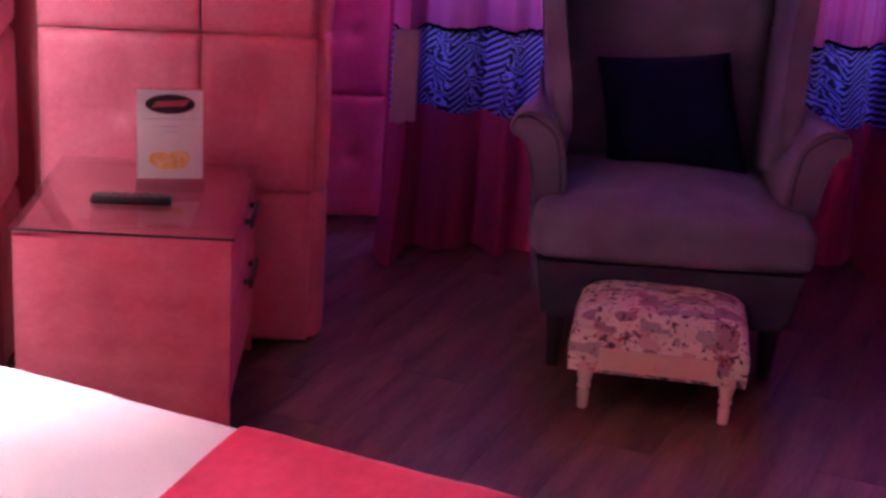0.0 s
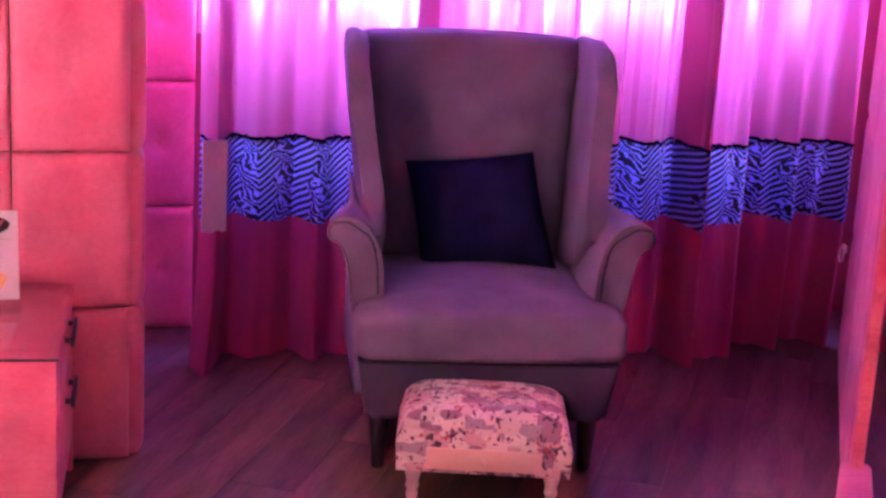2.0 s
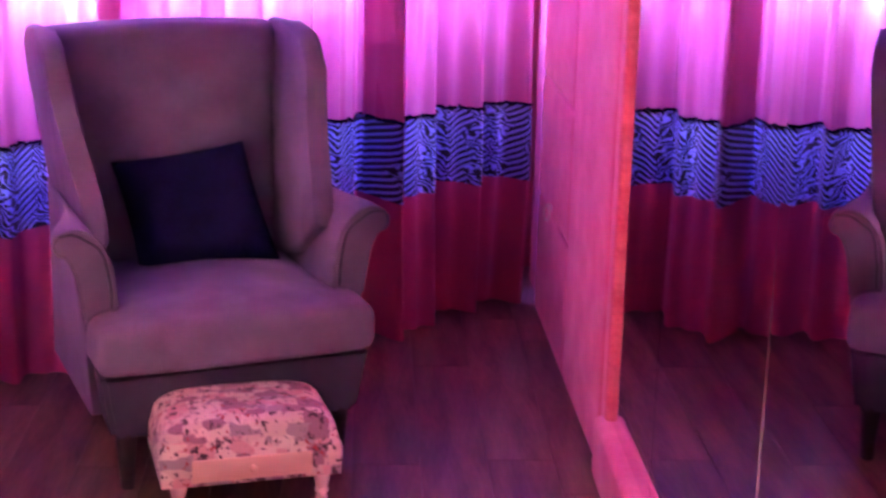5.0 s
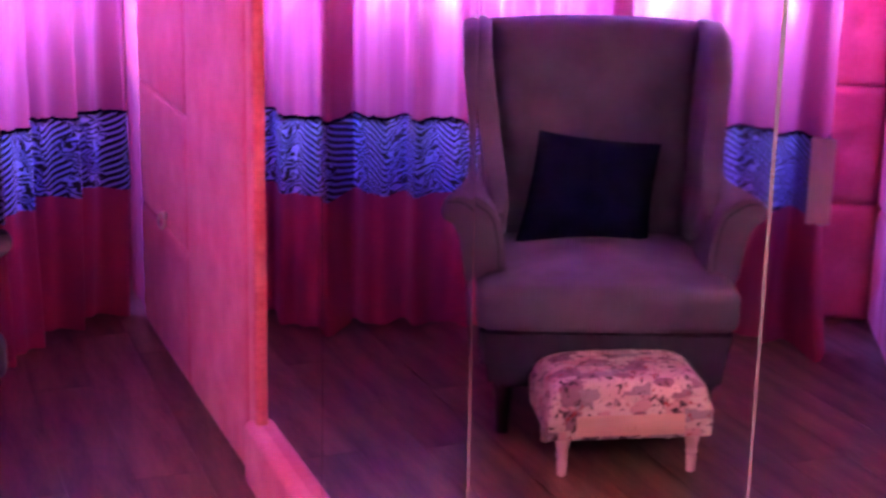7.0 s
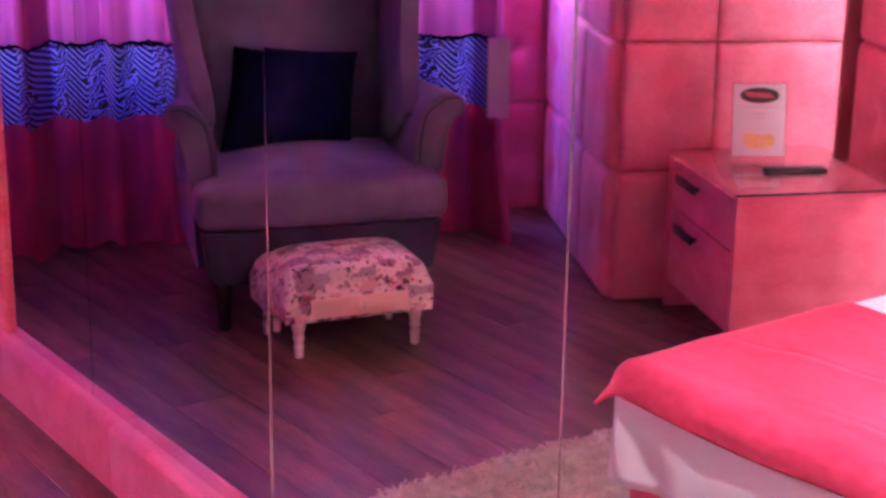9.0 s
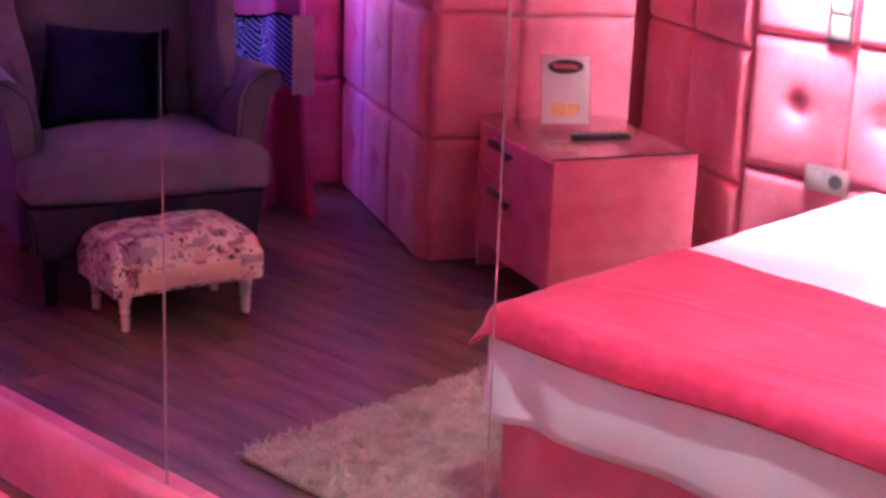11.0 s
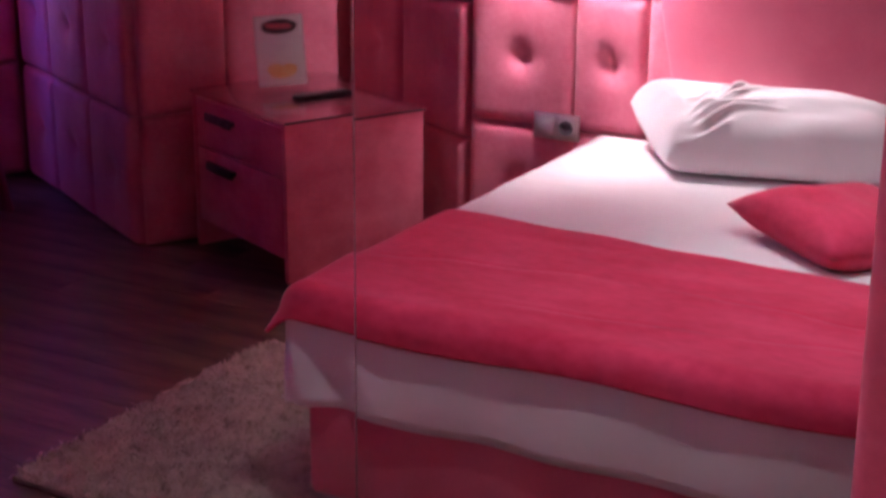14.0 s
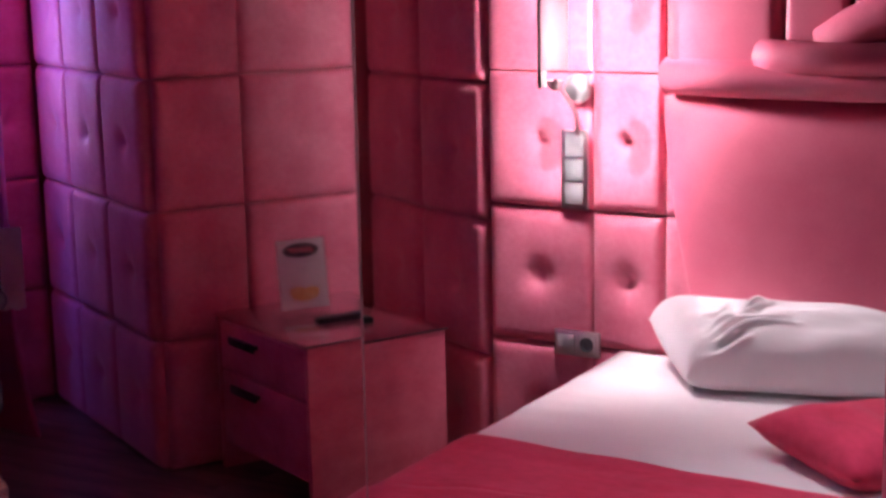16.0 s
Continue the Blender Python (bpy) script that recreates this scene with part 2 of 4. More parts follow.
def zebra_material():
    m, n, l, p = material("zebra_cloth", 0.6, sheen=0.2)
    co, sep = n.new("ShaderNodeTexCoord"), n.new("ShaderNodeSeparateXYZ")
    l.new(co.outputs["UV"], sep.inputs[0])

    def mth(op, a, b=None, c=None):
        k = n.new("ShaderNodeMath")
        k.operation = op
        for i, val in enumerate((a, b, c)):
            if val is None:
                continue
            if isinstance(val, (int, float)):
                k.inputs[i].default_value = val
            else:
                l.new(val, k.inputs[i])
        return k.outputs[0]
    nz = n.new("ShaderNodeTexNoise")
    nz.inputs["Scale"].default_value, nz.inputs["Detail"].default_value = 13.0, 3.0
    l.new(co.outputs["UV"], nz.inputs[0])
    col = mth("PINGPONG", mth("MULTIPLY_ADD", nz.outputs[0], 0.10, sep.outputs[0]), 0.060)
    fan = mth("MULTIPLY", mth("POWER", mth("DIVIDE", col, 0.060), 0.8), 0.062)
    ph = mth("ADD", mth("ADD", sep.outputs[1], fan), mth("MULTIPLY", nz.outputs[0], 0.10))
    wave = mth("SINE", mth("MULTIPLY", ph, 2 * math.pi / 0.0245))
    r = n.new("ShaderNodeMapRange")
    r.inputs[1].default_value, r.inputs[2].default_value = 0.1, 0.5
    l.new(wave, r.inputs[0])
    mix = n.new("ShaderNodeMix")
    mix.data_type = "RGBA"
    # the white stripes carry the blue of the daylight in their colour
    mix.inputs[6].default_value, mix.inputs[7].default_value = (0.012, 0.010, 0.016, 1), (0.32, 0.38, 0.84, 1)
    l.new(r.outputs[0], mix.inputs[0])
    l.new(mix.outputs[2], p.inputs["Base Color"])
    tr, mx = n.new("ShaderNodeBsdfTranslucent"), n.new("ShaderNodeMixShader")
    l.new(mix.outputs[2], tr.inputs[0])
    mx.inputs[0].default_value = 0.30
    l.new(p.outputs[0], mx.inputs[1])
    l.new(tr.outputs[0], mx.inputs[2])
    l.new(mx.outputs[0], n["Material Output"].inputs[0])
    return m


ZEBRA = zebra_material()


def patchwork_material():
    """Collage print: cream, mauve and grey patches with small dark and red marks."""
    m, n, l, p = material("patchwork_print_cloth", 0.75, sheen=0.2)
    co = n.new("ShaderNodeTexCoord")
    vo = n.new("ShaderNodeTexVoronoi")
    vo.distance = "CHEBYCHEV"
    vo.inputs["Scale"].default_value = 26.0
    vo.inputs["Randomness"].default_value = 0.75
    squash = n.new("ShaderNodeMapping")
    squash.inputs["Scale"].default_value = (0.75, 1.3, 1.3)
    l.new(co.outputs["Object"], squash.inputs[0])
    l.new(squash.outputs[0], vo.inputs[0])
    sep = n.new("ShaderNodeSeparateColor")
    l.new(vo.outputs["Color"], sep.inputs[0])
    ramp = n.new("ShaderNodeValToRGB")
    ramp.color_ramp.interpolation = "CONSTANT"
    tones = [(0.0, (0.67, 0.66, 0.53)), (0.20, (0.34, 0.24, 0.27)), (0.34, (0.76, 0.75, 0.61)), (0.52, (0.40, 0.38, 0.38)), (0.64, (0.66, 0.48, 0.44)), (0.76, (0.78, 0.78, 0.65))]
    e = ramp.color_ramp.elements
    e[0].color, e[1].position, e[1].color = (*tones[0][1], 1), tones[1][0], (*tones[1][1], 1)
    for pos, t in tones[2:]:
        e.new(pos).color = (*t, 1)
    l.new(sep.outputs[0], ramp.inputs[0])
    last = ramp.outputs[0]
    for scale, lo, colour in ((46.0, 0.615, (0.07, 0.045, 0.06)), (40.0, 0.665, (0.38, 0.07, 0.08)), (90.0, 0.64, (0.22, 0.16, 0.18))):
        nz, r, mix = n.new("ShaderNodeTexNoise"), n.new("ShaderNodeMapRange"), n.new("ShaderNodeMix")
        nz.inputs["Scale"].default_value, nz.inputs["Detail"].default_value = scale, 2.0
        r.inputs[1].default_value, r.inputs[2].default_value = lo - 0.02, lo + 0.02
        mix.data_type = "RGBA"
        mix.inputs[7].default_value = (*colour, 1)
        l.new(co.outputs["Object"], nz.inputs[0])
        l.new(nz.outputs[0], r.inputs[0])
        l.new(r.outputs[0], mix.inputs[0])
        l.new(last, mix.inputs[6])
        last = mix.outputs[2]
    l.new(last, p.inputs["Base Color"])
    return m


PATCH = patchwork_material()


def plank_material():
    m = mixed("dark_laminate", (0.070, 0.037, 0.028), (0.245, 0.138, 0.092), 2.2, 0.34, bump=0.05, fine=16, detail=7, vary=0.22, stretch=(0.9, 6.0, 1.0), lo=0.3, hi=0.72, nap=0.06)
    return m


PLANK = plank_material()
SUBFLOOR = mixed("dark_joint", (0.012, 0.009, 0.008), (0.02, 0.015, 0.013), 5.0, 0.9)


# ---- mesh helpers ----
def mesh_of(name, bm, mat, smooth=True, angle=40):
    me = bpy.data.meshes.new(name)
    bmesh.ops.recalc_face_normals(bm, faces=bm.faces)
    bm.to_mesh(me)
    bm.free()
    me.materials.append(mat)
    for f in me.polygons:
        f.use_smooth = smooth
    if smooth and angle < 180:
        me.set_sharp_from_angle(angle=radians(angle))
    return me


def part(name, bm, mat, parent, label="", smooth=True, angle=40):
    ob = new(name, bm if isinstance(bm, bpy.types.Mesh) else mesh_of(name, bm, mat, smooth, angle))
    ob.parent = parent
    return tagged(ob, label)


def thing(name, m, label, category, group="", kind=""):
    ob = new(name)
    ob.empty_display_size = 0.05
    ob.matrix_world = m
    return tagged(ob, label, category, group, kind)


def solid(name, bm, mat, label, category, m=None, group="", kind="", smooth=True, angle=40):
    ob = new(name, mesh_of(name, bm, mat, smooth, angle))
    if m is not None:
        ob.matrix_world = m
    return tagged(ob, label, category, group, kind)


def box(x0, x1, y0, y1, z0, z1, bevel=0.0, seg=2, bm=None):
    b = bmesh.new()
    vs = [b.verts.new((x, y, z)) for x in (x0, x1) for y in (y0, y1) for z in (z0, z1)]
    for idx in ((0, 1, 3, 2), (4, 6, 7, 5), (0, 4, 5, 1), (2, 3, 7, 6), (0, 2, 6, 4), (1, 5, 7, 3)):
        b.faces.new([vs[i] for i in idx])
    if bevel:
        bmesh.ops.bevel(b, geom=list(b.edges), offset=bevel, segments=seg, profile=0.5, affect="EDGES")
    if bm is None:
        return b
    me = bpy.data.meshes.new("t")
    b.to_mesh(me)
    b.free()
    bm.from_mesh(me)
    bpy.data.meshes.remove(me)
    return bm


def prism(outline, axis, a, b, bevel=0.0, seg=2):
    """An outline of 2D points drawn out along an axis ('x', 'y' or 'z') from a to b."""
    bm = bmesh.new()
    put = {"x": lambda p, k: (k, p[0], p[1]), "y": lambda p, k: (p[0], k, p[1]), "z": lambda p, k: (p[0], p[1], k)}[axis]
    r0, r1 = [bm.verts.new(put(p, a)) for p in outline], [bm.verts.new(put(p, b)) for p in outline]
    f0, f1 = bm.faces.new(r0), bm.faces.new(r1)
    n = len(outline)
    for i in range(n):
        bm.faces.new((r0[i], r0[(i + 1) % n], r1[(i + 1) % n], r1[i]))
    if bevel:
        bmesh.ops.bevel(bm, geom=list(f0.edges) + list(f1.edges), offset=bevel, segments=seg, profile=0.5, affect="EDGES")
    return bm


def lathe(profile, n=16):
    bm = bmesh.new()
    rings = [[bm.verts.new((r * math.cos(2 * math.pi * i / n), r * math.sin(2 * math.pi * i / n), z)) for i in range(n)] for r, z in profile]
    for a, b in zip(rings, rings[1:]):
        for i in range(n):
            bm.faces.new((a[i], a[(i + 1) % n], b[(i + 1) % n], b[i]))
    bm.faces.new(rings[0])
    bm.faces.new(rings[-1])
    return bm


def sheet(fn, nu, nv, thick=0.0, uv=None):
    """A grid over (0..1, 0..1) set by fn; thick: a second skin that far behind, closed at the rim."""
    bm = bmesh.new()
    lay = bm.loops.layers.uv.new("uv") if uv else None
    g = [[bm.verts.new(fn(i / nu, j / nv)) for j in range(nv + 1)] for i in range(nu + 1)]
    at = {}
    for i in range(nu + 1):
        for j in range(nv + 1):
            at[g[i][j]] = (i / nu, j / nv)
    for i in range(nu):
        for j in range(nv):
            bm.faces.new((g[i][j], g[i + 1][j], g[i + 1][j + 1], g[i][j + 1]))
    if lay:
        for f in bm.faces:
            for lp in f.loops:
                lp[lay].uv = uv(*at[lp.vert])
    if thick:
        bm.normal_update()
        bmesh.ops.solidify(bm, geom=list(bm.faces), thickness=thick)
    return bm


def cushion(w, d, h, n=20, corner=0.06, seed=0, wrinkle=0.0):
    """A stuffed cushion: pointed corners, sides drawn in, fullest in the middle."""
    bm = bmesh.new()
    rows = {}
    for side in (1, -1):
        for i in range(n + 1):
            for j in range(n + 1):
                a, b = 2 * i / n - 1, 2 * j / n - 1
                rim = i in (0, n) or j in (0, n)
                if side < 0 and rim:
                    rows[side, i, j] = rows[1, i, j]
                    continue
                x = a * (1 - corner * (1 - b * b)) * w / 2
                y = b * (1 - corner * (1 - a * a)) * d / 2
                k = max(0.0, (1 - a ** 4) * (1 - b ** 4)) ** 0.55
                z = side * h / 2 * k
                if wrinkle:
                    z += wrinkle * k * noise.noise(Vector((x * 14 + seed, y * 5, side)))
                rows[side, i, j] = bm.verts.new((x, y, z))
    for side in (1, -1):
        for i in range(n):
            for j in range(n):
                bm.faces.new([rows[side, p, q] for p, q in ((i, j), (i + 1, j), (i + 1, j + 1), (i, j + 1))])
    return bm


PADS = {}


def pad_mesh(w, h, depth=0.055, button=True, mat=None):
    """A puffy upholstered panel in its x-z plane, bulging towards -y, with a drawn-in button."""
    key = (round(w, 3), round(h, 3), depth, button, mat.name)
    if key in PADS:
        return PADS[key]
    n = 26
    bm = bmesh.new()
    g = []
    for i in range(n + 1):
        row = []
        for j in range(n + 1):
            a, b = math.sin((i / n - 0.5) * math.pi), math.sin((j / n - 0.5) * math.pi)
            x, z = a * w / 2, b * h / 2
            rim_x, rim_z = (min(1.0, (w / 2 - abs(x)) / 0.036), min(1.0, (h / 2 - abs(z)) / 0.036))
            k = math.sqrt(max(0.0, 1 - (1 - rim_x) ** 2.4)) * math.sqrt(max(0.0, 1 - (1 - rim_z) ** 2.4)) * (0.86 + 0.14 * (1 - a * a) * (1 - b * b))
            d2 = x * x + z * z
            star = 1 + 0.14 * math.cos(4 * math.atan2(z, x) + 0.6)
            drop = 0.44 * math.exp(-d2 / 0.0007) + 0.26 * star * math.exp(-d2 / 0.0045) if button else 0
            row.append(bm.verts.new((x, -depth * (0.52 + 0.48 * k) * (1 - drop), z)))
        g.append(row)
    for i in range(n):
        for j in range(n):
            bm.faces.new((g[i][j], g[i][j + 1], g[i + 1][j + 1], g[i + 1][j]))
    rim = [g[i][0] for i in range(n)] + [g[n][j] for j in range(n)] + [g[i][n] for i in range(n, 0, -1)] + [g[0][j] for j in range(n, 0, -1)]
    back = [bm.verts.new((q.co.x, 0.0, q.co.z)) for q in rim]
    for i in range(len(rim)):
        bm.faces.new((rim[i], rim[(i + 1) % len(rim)], back[(i + 1) % len(rim)], back[i]))
    bm.faces.new(back)
    PADS[key] = mesh_of("padded_panel", bm, mat, True, 70)
    return PADS[key]


BUTTON = None


def pad_wall(parent, p0, normal, cols, rows, depth=0.055, mat=None, button=True):
    """Padded panels on the plane through p0 with that normal; cols along up x normal from p0."""
    global BUTTON
    nrm = Vector(normal).normalized()
    along = Vector((0, 0, 1)).cross(nrm)
    rot = Matrix((along, -nrm, (0, 0, 1))).transposed().to_4x4()
    for a, b in cols:
        for z0, z1 in rows:
            w, h = b - a - 0.004, z1 - z0 - 0.004
            pad = new("padded_panel", pad_mesh(w, h, depth, button, mat or SUEDE))
            c = Vector(p0) + along * (a + b) / 2
            pad.matrix_world = Matrix.Translation((c.x, c.y, (z0 + z1) / 2)) @ rot
            pad.parent = parent
            if button:
                if BUTTON is None:
                    BUTTON = mesh_of("button", lathe([(0.0005, 0.006), (0.006, 0.0055), (0.010, 0.003), (0.011, 0.0)], 10), SUEDE)
                bt = new("button", BUTTON)
                bt.parent = pad
                bt.matrix_local = Matrix.Translation((0, -depth * 0.24, 0)) @ pose(0, 0, 0, 90)


ROWS_Z = [(0.0, 0.446), (0.446, 0.884), (0.884, 1.322), (1.322, 1.76), (1.76, 2.198), (2.198, 2.5)]
ROWS_S = ROWS_Z[:5]
ROWS_HEAD = [(0.10, 0.520), (0.520, 0.945), (0.945, 1.363), (1.363, 1.785), (1.785, 2.205)]


# ---- large structure ----
def slab(name, pts, z0, z1, mat, label, category="wall"):
    return solid(name, prism(pts, "z", z0, z1), mat, label, category, kind="structure", smooth=False)


def uvpts(*pts):
    return [tuple(UW(u, w)[:2]) for u, w in pts]


floor = solid("floor", box(-4.2, 1.6, -5.4, 3.6, -0.08, -0.012), SUBFLOOR, "dark brown wood laminate floor with long planks", "floor", kind="structure", smooth=False)
slab("ceiling", [(-4.2, -5.4), (1.6, -5.4), (1.6, 3.6), (-4.2, 3.6)], 2.5, 2.6, CEILING, "plain dark mauve ceiling", "ceiling")

# headboard wall, parallel to the mirror
wall_head = slab("wall_west", [(-2.41, -5.2), (-2.41, -1.010), (-2.66, -1.010), (-2.66, -5.2)], 0, 2.5, PLASTER, "wall covered in buttoned pink suede panels")
pad_wall(wall_head, (-2.41, 0, 0), (1, 0, 0), [(-1.371, -1.012), (-1.608, -1.371), (-2.10, -1.608), (-2.54, -2.10), (-2.98, -2.54), (-3.42, -2.98), (-3.86, -3.42)], ROWS_HEAD, 0.06)
# wall behind the bedside cabinet
wall_side = slab("wall_alcove", uvpts((-2.613, 0.205), (-2.613, 2.4), (-2.87, 2.4), (-2.87, 0.205)), 0, 2.5, PLASTER, "wall covered in buttoned pink suede panels")
pad_wall(wall_side, UW(-2.613, 0), (C_, S_, 0), [(0.222, 0.62), (0.62, 0.985)], ROWS_S, 0.06)
# pillar beside the window
pillar = slab("wall_pillar", uvpts((-2.61, 0.99), (-1.772, 0.99), (-1.772, 2.2), (-2.61, 2.2)), 0, 2.5, PLASTER, "projecting pillar covered in buttoned pink suede panels")
pad_wall(pillar, UW(0, 0.99), (S_, -C_, 0), [(-2.50, -2.07), (-2.07, -1.758)], ROWS_S, 0.06)
pad_wall(pillar, UW(-1.772, 0), (C_, S_, 0), [(0.978, 1.36), (1.36, 1.74), (1.74, 2.09)], ROWS_S, 0.06)
# window wall with its opening
WU0, WU1, WZ0, WZ1 = -1.48, 0.80, 1.04, 2.28
window_wall = thing("wall_north", Matrix.Identity(4), "window wall with buttoned pink suede panels beside the curtain", "wall", kind="structure")
for nm, u0, u1, z0, z1 in (("wall_below", -1.785, 1.3, 0, WZ0), ("wall_above", -1.785, 1.3, WZ1, 2.5), ("wall_beside", -1.785, WU0, WZ0, WZ1), ("wall_beside", WU1, 1.3, WZ0, WZ1)):
    part(nm, prism(uvpts((u0, 2.15), (u1, 2.15), (u1, 2.32), (u0, 2.32)), "z", z0, z1), PLASTER, window_wall, smooth=False)
pad_wall(window_wall, UW(0, 2.148), (S_, -C_, 0), [(-1.72, -1.485)], ROWS_S, 0.055)
MW = Matrix.Translation(UW(0, 2.2)) @ pose(0, 0, 0, 0, 0, 27.6)
win = thing("window_1", MW, "wide white-framed window behind drawn pink curtains", "window", kind="structure")
for a, b in ((WU0, WU0 + 0.06), (-0.79, -0.72), (0.15, 0.22), (WU1 - 0.06, WU1)):
    part("window_frame", box(a, b, -0.03, 0.03, WZ0, WZ1, 0.006), FRAMEWHITE, win)
for z in (WZ0, WZ1 - 0.06):
    part("window_frame", box(WU0 + 0.06, WU1 - 0.06, -0.028, 0.028, z, z + 0.06, 0.006), FRAMEWHITE, win)
for a, b in ((WU0 + 0.06, -0.79), (-0.72, 0.15), (0.22, WU1 - 0.06)):
    pane = part("pane", box(a, b, -0.004, 0.004, WZ0 + 0.06, WZ1 - 0.06), GLASS, win, smooth=False)
    pane.visible_shadow = False
part("window_sill", box(WU0 + 0.06, WU1 - 0.02, -0.12, -0.03, WZ0 - 0.03, WZ0, 0.006), FRAMEWHITE, win)

backdrop = solid("backdrop_sky", prism(uvpts((-3.0, 3.0), (2.6, 3.0), (2.6, 3.02), (-3.0, 3.02)), "z", -0.5, 4.0), SKYGLOW, "bright daylight sky outside the window", "backdrop", kind="structure", smooth=False)
# mirror wall
slab("wall_east", [(0.012, -3.09), (0.14, -3.09), (0.14, 2.9), (0.012, 2.9)], 0, 2.5, PLASTER, "wall that carries the mirror panels")
slab("wall_passage", [(0.14, -3.09), (0.14, -2.96), (1.2, -2.96), (1.2, -3.09)], 0, 2.5, PLASTER, "plain pink wall of the entrance passage")
slab("wall_entrance", [(1.1, -3.09), (1.25, -3.09), (1.25, -5.2), (1.1, -5.2)], 0, 2.5, PLASTER, "plain pink wall of the entrance passage")
slab("wall_south", [(-2.62, -5.2), (1.25, -5.2), (1.25, -5.35), (-2.62, -5.35)], 0, 2.5, PLASTER, "plain pink wall behind the bed")
JOINTS = [(0.31, -0.288, 0.0064, 0.0006, -1.213), (-0.288, -1.213, 0.0064, 0.0006, -1.213), (-1.213, -2.137, 0.0, 0.0042, -1.6), (-2.137, -2.95, 0.0, 0.0, -2.137)]
mirror_wall = thing("mirror", Matrix.Identity(4), "wall mirror of tall panels in a pink suede frame", "mirror")
for y1, y0, yaw, tilt, yp in JOINTS:
    bm = bmesh.new()
    vs = []
    for dx in (0.0, 0.006):
        for y, z in ((y1 - 0.0015, 0.15), (y0 + 0.0015, 0.15), (y0 + 0.0015, 2.40), (y1 - 0.0015, 2.40)):
            vs.append(bm.verts.new((-(yaw * (y - yp) + tilt * (z - 0.8)) + dx, y, z)))
    for idx in ((0, 1, 2, 3), (4, 5, 6, 7), (0, 1, 5, 4), (1, 2, 6, 5), (2, 3, 7, 6), (3, 0, 4, 7)):
        bm.faces.new([vs[i] for i in idx])
    part("mirror_panel", bm, MIRROR, mirror_wall, smooth=False)
for y, half in ((-0.288, 0.0003), (-1.213, 0.0005), (-2.137, 0.0008)):
    part("joint_strip", box(-0.0016, 0.004, y - half, y + half, 0.18, 2.40), JOINT, mirror_wall, smooth=False)
PAD_LINE = [(0.010, 0.0), (0.010, 0.178)] + [(-0.030 + 0.022 * math.cos(a), 0.163 + 0.022 * math.sin(a)) for a in (radians(70 + 11 * q) for q in range(11))] + [(-0.052, 0.02), (-0.046, 0.0)]
for k in range(4):
    y1, y0 = 0.325 - k * 0.811, 0.325 - (k + 1) * 0.811
    part("bottom_pad", prism(PAD_LINE, "y", y0 + 0.0005, y1 - 0.0005, 0.004, 2), SUEDE, mirror_wall, "mottled pink suede padding")
part("side_pad", box(-0.062, 0.010, -3.085, -2.938, 0.187, 2.42, 0.022, 4), SUEDE, mirror_wall, "mottled pink suede padding")
part("side_pad", box(-0.028, 0.010, 0.294, 0.358, 0.0, 2.42, 0.006, 3), SUEDE, mirror_wall, "mottled pink suede padding")
part("side_edge", box(-0.025, 0.010, 0.284, 0.2935, 0.15, 2.42, 0.004, 3), LIT_EDGE_SUEDE, mirror_wall, "pink suede edge band, warm light on it painted salmon")
part("top_pad", box(-0.062, 0.010, -2.936, 0.278, 2.36, 2.45, 0.02, 3), SUEDE, mirror_wall)
wall_pads = slab("wall_corner", [(-0.003, 0.36), (0.011, 0.36), (0.011, 2.35), (-0.036, 2.25)], 0, 2.5, PLASTER, "wall corner padded in mottled pink suede by the curtain")
pad_wall(wall_pads, (0.003, 0, 0), (-1, -0.0174, 0), [(-1.10, -0.362)], [(0.0, 2.198)], 0.032, button=False)
pad_wall(wall_pads, (0.003, 0, 0), (-1, -0.0174, 0), [(-1.86, -1.10)], ROWS_S, 0.032, button=False)


# ---- curtains ----
def fold(u, z):
    """How far the cloth stands into the room at u."""
    a = 0.050 * math.sin(u * 34 + 1.6 * math.sin(u * 4.1)) + 0.030 * math.sin(u * 61 + 1.7 + 2 * math.sin(u * 2.3)) + 0.012 * noise.noise(Vector((u * 9, z * 0.8, 0)))
    a *= 0.75 + 0.25 * math.sin(z * 1.3 + u * 3)
    bulge = 0.07 * math.exp(-((u - 0.25) / 0.10) ** 4) - 0.05 / (1 + math.exp((0.37 - u) / 0.012)) + 0.05 * math.exp(-((u + 0.74) / 0.05) ** 2) + 0.03 * math.exp(-((u + 1.46) / 0.06) ** 2)
    return a + bulge


